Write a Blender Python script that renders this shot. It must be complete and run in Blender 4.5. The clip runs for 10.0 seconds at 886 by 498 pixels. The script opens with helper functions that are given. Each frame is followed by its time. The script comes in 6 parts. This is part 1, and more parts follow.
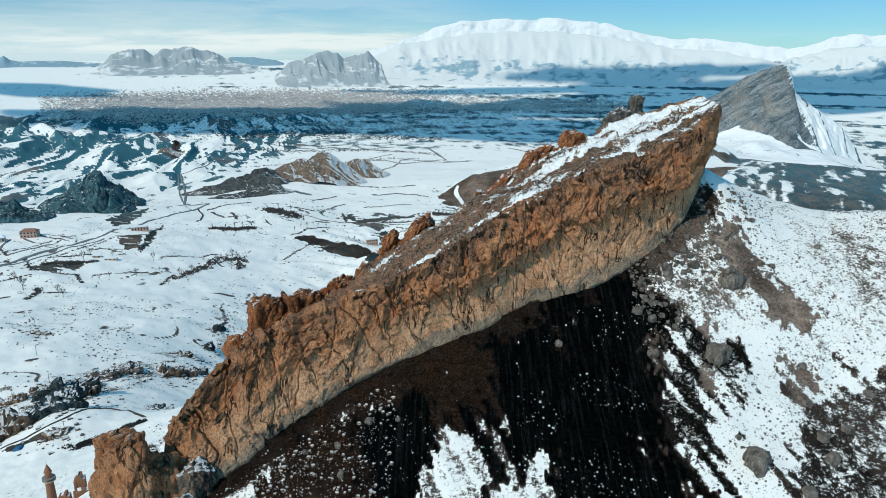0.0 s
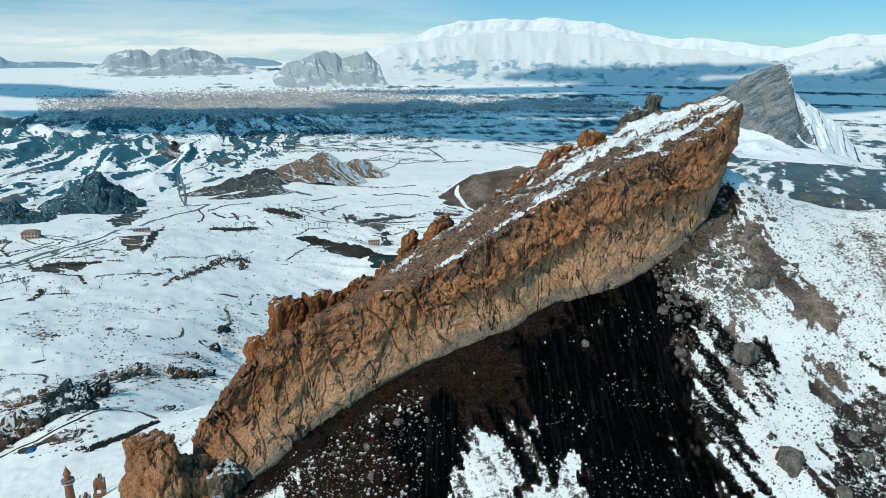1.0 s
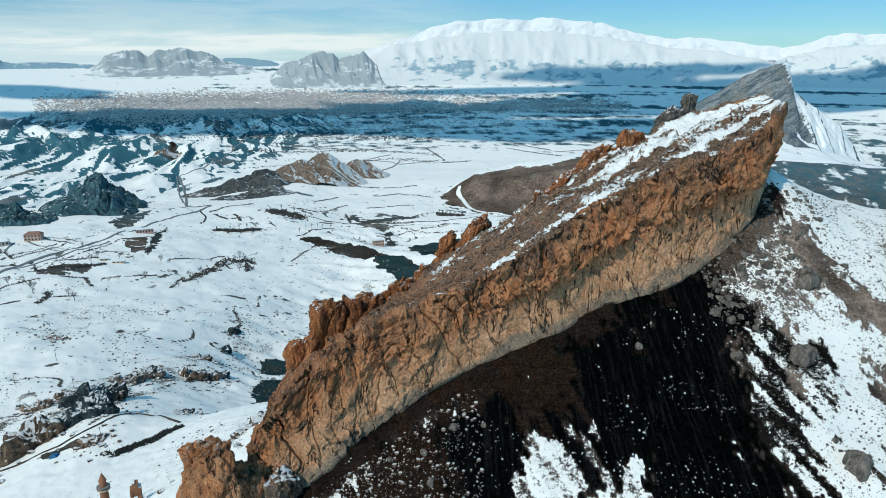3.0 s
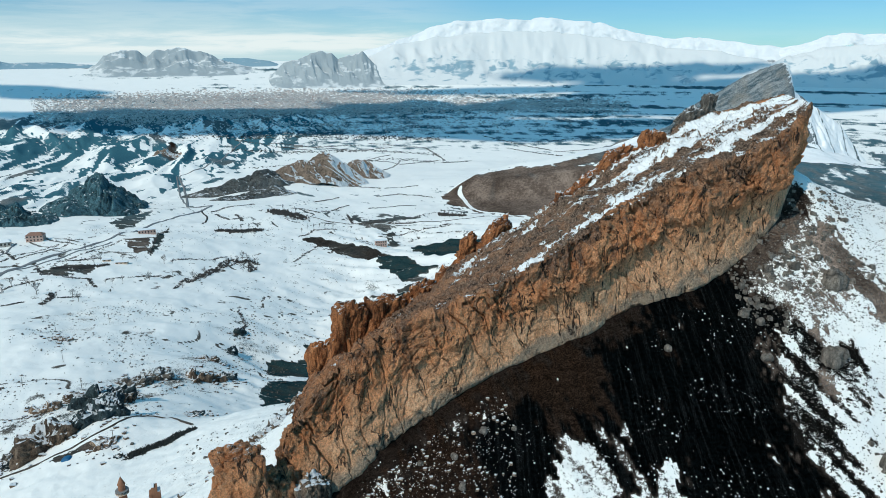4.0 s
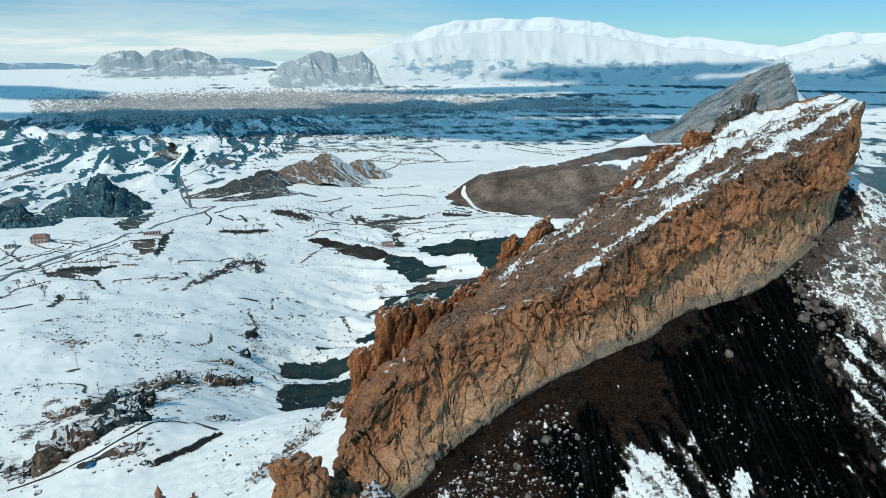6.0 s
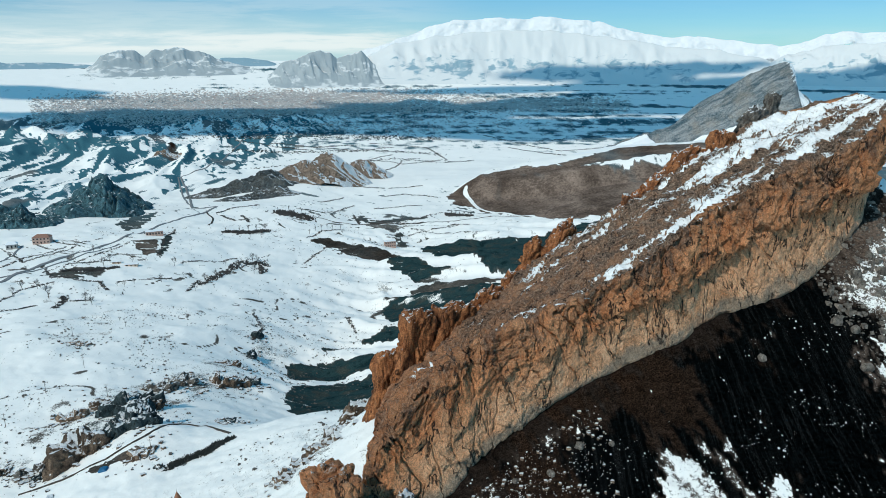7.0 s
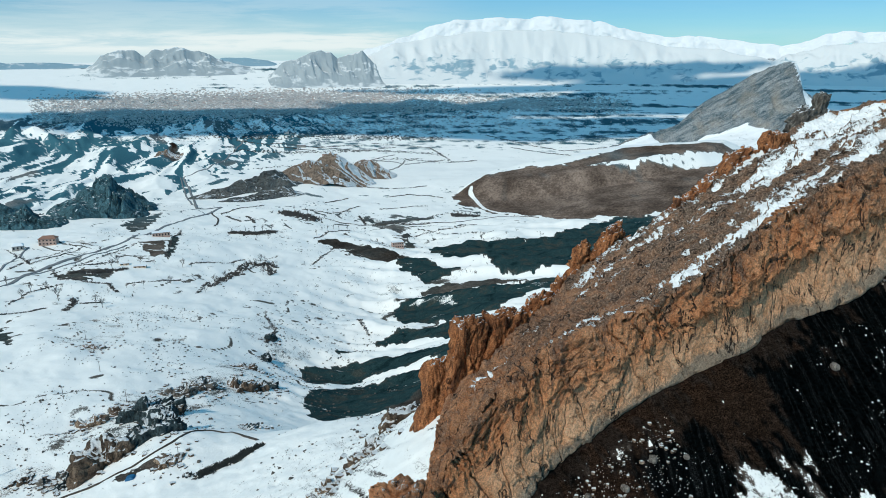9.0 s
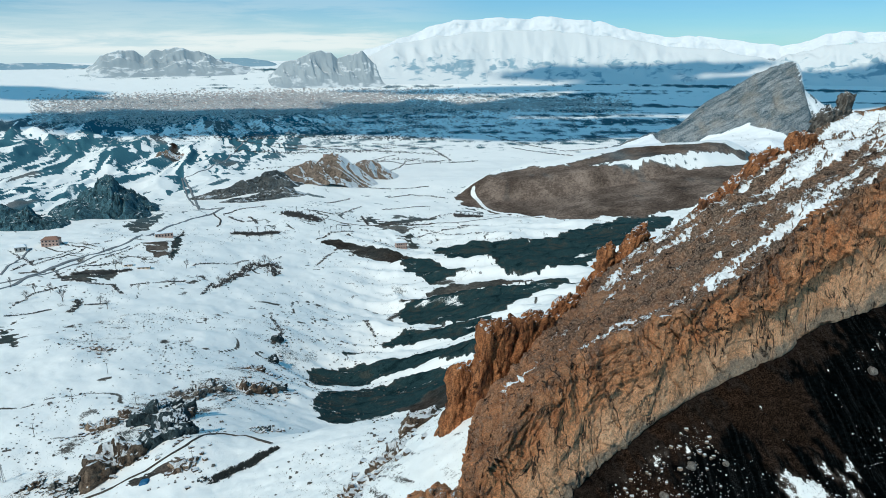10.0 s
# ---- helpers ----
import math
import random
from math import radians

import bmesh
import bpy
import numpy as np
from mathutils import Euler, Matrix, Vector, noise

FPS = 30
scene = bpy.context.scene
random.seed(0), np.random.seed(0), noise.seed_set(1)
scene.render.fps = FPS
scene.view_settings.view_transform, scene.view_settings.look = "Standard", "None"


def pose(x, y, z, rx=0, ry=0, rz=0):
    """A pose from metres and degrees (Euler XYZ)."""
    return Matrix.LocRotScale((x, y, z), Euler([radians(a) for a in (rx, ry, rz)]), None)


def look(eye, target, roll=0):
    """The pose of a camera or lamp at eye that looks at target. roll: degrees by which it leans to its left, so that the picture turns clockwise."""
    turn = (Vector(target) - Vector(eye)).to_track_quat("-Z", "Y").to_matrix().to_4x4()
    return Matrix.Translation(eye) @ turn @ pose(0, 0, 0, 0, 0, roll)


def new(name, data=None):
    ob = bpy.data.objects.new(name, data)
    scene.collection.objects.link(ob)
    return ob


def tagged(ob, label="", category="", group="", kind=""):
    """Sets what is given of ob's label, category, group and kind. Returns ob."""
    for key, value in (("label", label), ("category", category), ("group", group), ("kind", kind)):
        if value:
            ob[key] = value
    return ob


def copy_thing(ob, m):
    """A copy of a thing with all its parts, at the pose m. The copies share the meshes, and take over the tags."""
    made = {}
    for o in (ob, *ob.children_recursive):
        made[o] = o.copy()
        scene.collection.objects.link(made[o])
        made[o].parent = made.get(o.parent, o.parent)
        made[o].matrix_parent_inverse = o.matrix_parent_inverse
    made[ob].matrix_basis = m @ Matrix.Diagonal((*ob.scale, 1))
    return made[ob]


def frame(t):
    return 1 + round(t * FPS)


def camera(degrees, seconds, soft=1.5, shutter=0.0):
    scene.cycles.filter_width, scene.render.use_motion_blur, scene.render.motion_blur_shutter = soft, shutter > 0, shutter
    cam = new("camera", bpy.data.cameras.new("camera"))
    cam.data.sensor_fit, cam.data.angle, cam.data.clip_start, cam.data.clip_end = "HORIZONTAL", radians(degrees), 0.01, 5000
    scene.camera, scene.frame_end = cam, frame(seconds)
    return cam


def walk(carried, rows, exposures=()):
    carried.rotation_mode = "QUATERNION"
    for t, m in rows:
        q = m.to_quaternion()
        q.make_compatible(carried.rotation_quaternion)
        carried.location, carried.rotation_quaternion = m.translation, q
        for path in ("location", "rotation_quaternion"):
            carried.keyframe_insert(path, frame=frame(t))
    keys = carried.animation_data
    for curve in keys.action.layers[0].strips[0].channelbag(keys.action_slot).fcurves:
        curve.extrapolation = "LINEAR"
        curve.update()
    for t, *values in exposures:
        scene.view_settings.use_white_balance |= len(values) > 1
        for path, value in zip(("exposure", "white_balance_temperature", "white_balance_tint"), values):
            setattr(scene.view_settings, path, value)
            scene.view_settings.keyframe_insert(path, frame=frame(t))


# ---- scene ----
cam = camera(64.0, 10.0, soft=0.5)
METRES, EYE, TILT, LEAN, TURN = 100.0, 300.0, -15.6, 0.0, 0.0
ROWS = [
    (0.0, 0.0, 0.0, 0.0, 0.0, 0.0, -0.0),
    (0.5, -0.0468, 0.0031, -0.0, -0.11, -0.03, 0.08),
    (1.0, -0.0966, 0.0088, 0.0009, -0.23, -0.0, 0.16),
    (1.5, -0.1423, 0.0151, 0.0016, -0.35, 0.01, 0.21),
    (2.0, -0.1909, 0.024, 0.0028, -0.44, 0.03, 0.27),
    (2.5, -0.2356, 0.0337, 0.0052, -0.53, 0.01, 0.33),
    (4.0, -0.3788, 0.0683, 0.0131, -0.8, 0.01, 0.44),
    (4.5, -0.4244, 0.0813, 0.0166, -0.87, 0.01, 0.49),
    (5.0, -0.4732, 0.0971, 0.0204, -0.95, -0.01, 0.53),
    (5.5, -0.5182, 0.1126, 0.0238, -1.0, -0.0, 0.57),
    (7.0, -0.6595, 0.1688, 0.0387, -1.19, -0.04, 0.65),
    (7.5, -0.7053, 0.1878, 0.0438, -1.24, -0.04, 0.68),
    (8.0, -0.7552, 0.209, 0.0488, -1.29, -0.05, 0.7),
    (8.5, -0.8009, 0.2298, 0.053, -1.31, -0.04, 0.7),
    (9.0, -0.8516, 0.2506, 0.0582, -1.35, -0.05, 0.73),
    (9.5, -0.8986, 0.2693, 0.0632, -1.4, -0.04, 0.77),
    (10.0, -0.9483, 0.2897, 0.0675, -1.46, -0.04, 0.78),
]
walk(cam, [(t, pose(0, 0, EYE, TILT, LEAN, TURN) @ pose(METRES * x, METRES * y, METRES * z, 90 + pitch, roll, yaw)) for t, x, y, z, yaw, pitch, roll in ROWS], exposures=[(0.0, -0.2, 6350, 2.0), (10.0, -0.2, 6350, 2.0)])

# ---- light ----
TO_SUN = Vector((-0.46, -0.55, 0.70)).normalized()
SKY_STRENGTH, SKY_TINT = 0.135, (0.34, 0.60, 0.78)
SKY_DEEP = (0.04, 1.20, 1.30)
SKY_PALE, SKY_CLOUD = (5.6, 6.6, 7.2), (7.3, 7.6, 7.7)
world = bpy.data.worlds.new("sky")
scene.world = world
world.use_nodes = True


def sky_world():
    nt = world.node_tree
    nt.nodes.clear()
    out = nt.nodes.new("ShaderNodeOutputWorld")
    bg = nt.nodes.new("ShaderNodeBackground")
    sky = nt.nodes.new("ShaderNodeTexSky")
    sky.sky_type = "NISHITA"
    sky.sun_disc = False
    sky.sun_elevation = math.asin(TO_SUN.z)
    sky.sun_rotation = math.atan2(TO_SUN.x, TO_SUN.y)
    sky.altitude = 1900
    sky.air_density, sky.dust_density, sky.ozone_density = 1.0, 0.3, 2.5
    at = nt.nodes.new("ShaderNodeTexCoord")
    xyz = nt.nodes.new("ShaderNodeSeparateXYZ")
    nt.links.new(at.outputs["Generated"], xyz.inputs["Vector"])

    def node(kind, **values):
        n = nt.nodes.new(kind)
        for k, v in values.items():
            n.inputs[k].default_value = v
        return n

    def fade(value, lo, hi, a, b):
        r = nt.nodes.new("ShaderNodeMapRange")
        r.interpolation_type = "SMOOTHSTEP"
        for k, v in (("From Min", lo), ("From Max", hi), ("To Min", a), ("To Max", b)):
            r.inputs[k].default_value = v
        nt.links.new(value, r.inputs["Value"])
        return r.outputs["Result"]

    def mixed(fac, a, b, mode="MIX"):
        m = nt.nodes.new("ShaderNodeMix")
        m.data_type, m.blend_type = "RGBA", mode
        for i, v in ((0, fac), (6, a), (7, b)):
            if isinstance(v, tuple):
                m.inputs[i].default_value = (*v, 1)
            elif isinstance(v, float):
                m.inputs[i].default_value = v
            else:
                nt.links.new(v, m.inputs[i])
        return m.outputs[2]

    def times(a, b):
        m = nt.nodes.new("ShaderNodeMath")
        m.operation = "MULTIPLY"
        nt.links.new(a, m.inputs[0])
        nt.links.new(b, m.inputs[1])
        return m.outputs[0]

    # clear winter sky, paler towards the horizon and away from the massif
    tint = mixed(fade(xyz.outputs["Z"], 0.05, 0.20, 0.0, 1.0), SKY_TINT, SKY_DEEP)
    col = mixed(1.0, sky.outputs["Color"], tint, "MULTIPLY")
    left = fade(xyz.outputs["X"], 0.30, -0.45, 0.14, 1.0)
    col = mixed(times(fade(xyz.outputs["Z"], 0.0, 0.075, 0.90, 0.12), left), col, SKY_PALE)
    # long thin cloud banks low down
    stretch = node("ShaderNodeMapping", Scale=(2.2, 2.2, 22.0))
    nt.links.new(at.outputs["Generated"], stretch.inputs["Vector"])
    n = node("ShaderNodeTexNoise", Scale=3.0, Detail=9.0, Roughness=0.62, Distortion=0.3)
    nt.links.new(stretch.outputs["Vector"], n.inputs["Vector"])
    band = times(fade(xyz.outputs["Z"], -0.01, 0.006, 0.0, 1.0), fade(xyz.outputs["Z"], 0.018, 0.030, 1.0, 0.25))
    near = fade(xyz.outputs["X"], 0.10, -0.10, 0.10, 1.0)
    col = mixed(times(times(fade(n.outputs["Fac"], 0.36, 0.60, 0.0, 0.92), band), near), col, SKY_CLOUD)
    bg.inputs["Strength"].default_value = SKY_STRENGTH
    nt.links.new(col, bg.inputs["Color"])
    nt.links.new(bg.outputs["Background"], out.inputs["Surface"])


sky_world()
sun_data = bpy.data.lights.new("sun", "SUN")
sun_data.energy, sun_data.angle, sun_data.color = 3.15, radians(0.6), (1.0, 0.885, 0.765)
sun = new("sun", sun_data)
sun.matrix_world = look(Vector((0, 0, 2000)) + 100 * TO_SUN, Vector((0, 0, 2000)))

# ---- noise on arrays ----
def rnd2(ix, iy, seed):
    h = (ix.astype(np.int64) * 374761393 + iy.astype(np.int64) * 668265263 + seed * 1274126177) & 0xFFFFFFFF
    h = ((h ^ (h >> 13)) * 1274126177) & 0xFFFFFFFF
    return ((h ^ (h >> 16)) & 0xFFFFFF) / 16777215.0


def vn2(x, y, seed=0):
    ix, iy = np.floor(x), np.floor(y)
    fx, fy = x - ix, y - iy
    fx, fy = fx * fx * (3 - 2 * fx), fy * fy * (3 - 2 * fy)
    a = rnd2(ix, iy, seed) * (1 - fx) + rnd2(ix + 1, iy, seed) * fx
    b = rnd2(ix, iy + 1, seed) * (1 - fx) + rnd2(ix + 1, iy + 1, seed) * fx
    return (a * (1 - fy) + b * fy) * 2 - 1


def fbm2(x, y, octaves=5, seed=0, gain=0.5):
    total, amp = 0.0, 1.0
    for o in range(octaves):
        c, s = math.cos(0.6 * o + 0.3), math.sin(0.6 * o + 0.3)
        total = total + amp * vn2((c * x - s * y) * 2 ** o + 17 * o, (s * x + c * y) * 2 ** o - 9 * o, seed + o)
        amp *= gain
    return total


def ridged2(x, y, octaves=4, seed=0):
    total, amp = 0.0, 1.0
    for o in range(octaves):
        total = total + amp * (1 - np.abs(vn2(x * 2 ** o + 31 * o, y * 2 ** o + 7 * o, seed + o)) * 2)
        amp *= 0.5
    return total


def vn3(x, y, z, seed=0):
    iz = np.floor(z)
    f = z - iz
    f = f * f * (3 - 2 * f)

    def layer(k):
        ix, iy = np.floor(x), np.floor(y)
        fx, fy = x - ix, y - iy
        fx, fy = fx * fx * (3 - 2 * fx), fy * fy * (3 - 2 * fy)
        ix = ix + k * 1013
        a = rnd2(ix, iy, seed) * (1 - fx) + rnd2(ix + 1, iy, seed) * fx
        b = rnd2(ix, iy + 1, seed) * (1 - fx) + rnd2(ix + 1, iy + 1, seed) * fx
        return a * (1 - fy) + b * fy
    return (layer(iz) * (1 - f) + layer(iz + 1) * f) * 2 - 1


def fbm3(x, y, z, octaves=5, seed=0, gain=0.5):
    total, amp = 0.0, 1.0
    for o in range(octaves):
        k = 2.03 ** o
        total = total + amp * vn3(x * k + 13 * o, y * k - 5 * o, z * k + 3 * o, seed + o)
        amp *= gain
    return total


def worley(x, y, z, seed=0):
    """Broken blocks: the way in from the nearest joint, and each block's own height and tilted face."""
    p = np.stack([x, y, z], -1)
    cell = np.floor(p)
    f1, f2 = np.full(x.shape, 9.0), np.full(x.shape, 9.0)
    own, face = np.zeros(x.shape), np.zeros(x.shape)
    for dx in (-1, 0, 1):
        for dy in (-1, 0, 1):
            for dz in (-1, 0, 1):
                c = cell + np.array((dx, dy, dz))
                u, v = c[..., 0] + 1013 * c[..., 2], c[..., 1]
                r = [rnd2(u, v, seed + k) for k in range(5)]
                off = p - c - np.stack(r[:3], -1)
                d = (off * off).sum(-1)
                near = d < f1
                f2 = np.where(near, f1, np.minimum(f2, d))
                tilt = off[..., 0] * (r[3] - 0.5) * 2 + off[..., 1] * (r[1] - 0.5) * 2 + off[..., 2] * (r[4] - 0.5) * 2
                own, face = np.where(near, r[3], own), np.where(near, tilt, face)
                f1 = np.where(near, d, f1)
    return np.sqrt(f2) - np.sqrt(f1), own, face


def step(a, b, v):
    t = np.clip((v - a) / (b - a), 0, 1)
    return t * t * (3 - 2 * t)


# ---- the shape of the land ----
# spot heights: the scree under the crag and the saddle beside it
NEAR = (
    (-70, 186, 172), (-49, 202, 185), (-21, 216, 198), (8, 225, 206), (31, 236, 213), (57, 244, 218), (90, 264, 234), (101, 277, 243),
    (-32, 192, 184), (13, 194, 189.5), (16, 173, 181), (53, 213, 202), (70, 199, 197), (88, 176, 187), (104, 219, 207),
    (119, 205, 198), (136, 229, 211), (104, 244, 222), (145, 265, 226), (0, 120, 152), (70, 125, 160), (130, 140, 170),
    (-60, 130, 140), (-110, 170, 150), (0, 20, 90), (-110, 30, 80), (150, 60, 140),
)
# behind the crag, and the snow slopes that fall from it to the valley
BACK = (
    (108, 284, 249), (120, 288, 245), (141, 299, 238), (164, 303, 233), (187, 291, 234), (220, 290, 236), (185, 235, 216), (170, 180, 194),
    (-75, 290, 168), (-40, 320, 185), (10, 345, 205), (60, 365, 225), (110, 375, 226), (170, 380, 195), (230, 360, 200),
    (-130, 290, 124), (-115, 245, 148), (-150, 225, 128), (-166, 262, 112), (-60, 350, 138), (0, 420, 140), (80, 470, 150), (-153, 402, 88), (-125, 384, 101), (-128, 440, 62), (-90, 428, 82), (-152, 470, 38), (-110, 520, 30), (-150, 600, -4), (-80, 600, 20), (0, 650, 45),
    (-180, 375, 88), (-230, 400, 80), (-253, 414, 73), (-307, 395, 54), (-356, 509, 48), (-302, 538, 42), (-393, 642, 30), (-254, 627, 18),
)
# the valley and the hills beyond it
VALLEY = (
    (-338, 676, 20), (-262, 774, -14), (-215, 731, -33), (-169, 879, -44), (-131, 983, -66), (-56, 1022, -45), (-143, 1255, -66), (-93, 1364, -66),
    (-403, 1018, -18), (-522, 957, -9), (-629, 1021, -14), (-578, 1288, -28), (-445, 1457, -53), (-381, 1695, -72), (-303, 1986, -98),
    (-245, 2164, -88), (-891, 1474, -41), (-829, 1713, -60), (-766, 2090, -105), (-1118, 2700, -100), (-1269, 2184, -75), (-1414, 2630, -40),
    (-545, 2164, -75), (-307, 2556, -100), (-20, 2715, -115), (26, 1682, -74), (63, 1722, -77), (45, 1850, -75), (590, 1060, -20), (420, 640, 70), (1180, 1500, -10), (650, 1700, 10), (481, 2291, -25), (820, 2250, 18), (1200, 2250, 22), (1500, 2700, 10), (230, 700, 60),
)


def polar(x, y):
    return np.arctan2(x + 47, y), np.log(np.hypot(x + 47, y) + 20)


def spots_fit():
    p = np.array(NEAR + BACK + VALLEY)
    u, v = polar(p[:, 0], p[:, 1])
    d = np.sqrt((u[:, None] - u) ** 2 + (v[:, None] - v) ** 2 + 0.003)
    a = np.block([[d, np.ones((len(p), 1))], [np.ones((1, len(p))), np.zeros((1, 1))]])
    return u, v, np.linalg.solve(a + np.eye(len(a)) * 1e-6, np.r_[p[:, 2], 0.0])


SPOTS = spots_fit()


def base_height(x, y):
    u, v = polar(x, y)
    z = np.full(np.shape(x), SPOTS[2][-1])
    for a, b, w in zip(*SPOTS[:2], SPOTS[2]):
        z = z + w * np.sqrt((u - a) ** 2 + (v - b) ** 2 + 0.003)
    far = np.hypot(x + 47, y)
    rise = 300 - (283 - (np.clip(far, 2200, 5000) - 2700) / 2200 * 178 - 90) / 1255 * far
    z = z + (rise - z) * step(2000, 2900, far)
    back = step(1.2, 2.2, np.abs(u))
    return z + (60 - z) * back


def hump(x, y, cx, cy, rx, ry, turn, power=1.0):
    c, s = math.cos(radians(turn)), math.sin(radians(turn))
    a, b = ((x - cx) * c + (y - cy) * s) / rx, (-(x - cx) * s + (y - cy) * c) / ry
    return np.clip(1 - (a * a + b * b), 0, 1) ** power


def spur_lines(x, y):
    """Along and across the spurs of the left-hand hills, which run down towards the valley road."""
    wx, wy = x + 70 * fbm2(x / 330, y / 420, 3, 41), y + 160 * fbm2(x / 330, y / 500, 3, 42)
    return wy * 0.96 - wx * 0.28, wx * 0.96 + wy * 0.28


def height(x, y):
    z = base_height(x, y)
    far = np.hypot(x + 47, y)
    # the left-hand hills
    hills = step(-620, -1150, x - 0.12 * (y - 2000)) * step(1500, 2050, y) * (1 - step(3700, 4050, far))
    run, side = spur_lines(x, y)
    z = z + hills * (20 * (ridged2(side / 330, run / 900, 2, 43) - 0.5) + 13 * (ridged2(side / 105, run / 420, 3, 45) - 0.6))
    z = z + 6 * fbm2(x / 170, y / 170, 4, 60) * step(350, 800, far) * (1 - step(2500, 3500, far))
    z = z + 1.6 * fbm2(x / 32, y / 32, 4, 61) * step(300, 500, far) * (1 - step(1500, 2500, far))
    # the long brown hill
    long_hill = hump(x, y, 420, 1990, 420, 210, 8, 0.8)
    z = z + 95 * np.minimum(long_hill, 0.42) + 10 * np.maximum(long_hill - 0.42, 0) - 2.5 * step(0.02, 0.4, long_hill) * step(0.42, 0.34, long_hill) * (1 - np.abs(fbm2((x + 0.35 * y) / 46, y / 300, 3, 47)))
    # spurs of the dark valley side, running down to the left
    flank = step(-300, -120, x) * (1 - step(650, 900, x)) * step(500, 620, y) * (1 - step(1450, 1650, y))
    z = z + flank * (8.5 * (ridged2((y + 0.30 * x) / 60, (x - 0.3 * y) / 260, 3, 81) - 0.6) + 1.5 * fbm2(x / 16, y / 16, 3, 82))
    # broken ground beneath the crag
    z = z + 1.2 * fbm2(x / 30, y / 30, 4, 80) * (1 - step(300, 700, far)) + 0.5 * fbm2(x / 6, y / 6, 3, 90) * (1 - step(300, 600, far))
    return z
HEDGES = {}
HEDGES['a'] = ((-640, 1046), (-602, 989), (-563, 969), (-519, 964))
HEDGES['b'] = ((-611, 1073), (-564, 1094))
HEDGES['c'] = ((-501, 1124), (-544, 1271), (-577, 1424))
HEDGES['d'] = ((-396, 944), (-401, 1006))
HEDGES['e'] = ((-235, 1568), (-160, 1576), (-77, 1587))
HEDGES['f'] = ((-245, 1691), (-220, 1574))
HEDGES['g'] = ((-200, 1759), (-82, 1782))
HEDGES['h'] = ((-124, 1541), (-34, 1551), (29, 1559))
HEDGES['i'] = ((-310, 1399), (-290, 1462), (-247, 1494))
HEDGES['j'] = ((-156, 1465), (-85, 1496), (1, 1520))
HEDGES['k'] = ((-686, 1072), (-678, 1141), (-667, 1196))
HEDGES['l'] = ((-702, 1041), (-701, 1101), (-688, 1181), (-651, 1268))
HEDGES['m'] = ((-565, 1660), (-543, 1704), (-492, 1777))
HEDGES['n'] = ((-542, 1623), (-492, 1551))
HEDGES['o'] = ((-499, 1632), (-455, 1524))
HEDGES['p'] = ((-299, 2135), (-179, 2079), (-79, 2085))
HEDGES['q'] = ((-266, 2389), (-197, 2572), (-160, 2776))
HEDGES['r'] = ((-282, 1201), (-260, 1345))
HEDGES['s'] = ((-458, 1098), (-411, 1149), (-393, 1189))
HEDGES['t'] = ((-522, 963), (-491, 916))
HEDGES['u'] = ((-514, 863), (-488, 867))
HEDGES['v'] = ((-582, 814), (-557, 828), (-544, 841))
HEDGES['w'] = ((-759, 1158), (-686, 1072))
HEDGES['x'] = ((-501, 968), (-461, 984), (-435, 1000))
HEDGES['y'] = ((-190, 1958), (-128, 1994), (-36, 1879))
HEDGES['z'] = ((-349, 1865), (-300, 1966))
HEDGES['aa'] = ((-758, 3149), (-549, 3058), (-362, 3109))
HEDGES['bb'] = ((-319, 2573), (-304, 2799), (-208, 2887))
HEDGES['cc'] = ((193, 3308), (347, 3097), (489, 2942), (674, 2980))
HEDGES['dd'] = ((278, 3037), (411, 2899), (520, 2850))
HEDGES['ee'] = ((431, 3164), (752, 3241))
HEDGES['ff'] = ((-316, 3149), (-70, 3055), (16, 2798))
HEDGES['gg'] = ((-549, 3058), (-353, 2994), (-214, 3060))
HEDGES['hh'] = ((-241, 1634), (-135, 1585), (-29, 1686))
HEDGES['ii'] = ((-103, 1521), (52, 1417))
HEDGES['kk'] = ((-926, 3235), (-692, 3053), (-539, 2986))
HEDGES['ll'] = ((-316, 2802), (-159, 2702), (-6, 2810))
HEDGES['nn'] = ((-384, 1000), (-384, 1149), (-346, 1236))
HEDGES['oo'] = ((-381, 1703), (-310, 1668), (-255, 1807))
HEDGES['qq'] = ((-635, 1021), (-600, 1128), (-587, 1233))
HEDGES['rr'] = ((-596, 851), (-601, 912), (-573, 944))
HEDGES['ss'] = ((-289, 869), (-261, 799), (-265, 757))
HEDGES['tt'] = ((-179, 903), (-157, 851))

# ---- bare ground: bareness, tan, red, softness in metres, outline on the plan ----
PATCHES = {}
PATCHES['gully_red'] = (1, 0.35, 0.5, 4, ((-302, 1385), (-269, 1409), (-225, 1373), (-173, 1347), (-132, 1293), (-126, 1273), (-144, 1219), (-181, 1244), (-227, 1284), (-239, 1325), (-272, 1351)))
PATCHES['gully_dark'] = (1, 0, 0, 4, ((-142, 1226), (-121, 1273), (-89, 1244), (-60, 1168), (-32, 1126), (-60, 1115), (-88, 1098), (-98, 1128), (-128, 1176)))
PATCHES['field_dark'] = (0.95, 0, 0, 3, ((-84, 1333), (-45, 1385), (-2, 1337), (44, 1365), (86, 1340), (109, 1347), (94, 1272), (57, 1272), (32, 1219), (5, 1273), (-29, 1220), (-58, 1259)))
PATCHES['field_dark2'] = (0.9, 0.2, 0, 3, ((-134, 1490), (-116, 1504), (-121, 1451), (-96, 1378), (-113, 1381), (-125, 1400)))
PATCHES['field_grey'] = (0.62, 0.4, 0, 3, ((-227, 1576), (-143, 1566), (-117, 1532), (-140, 1492), (-179, 1527)))
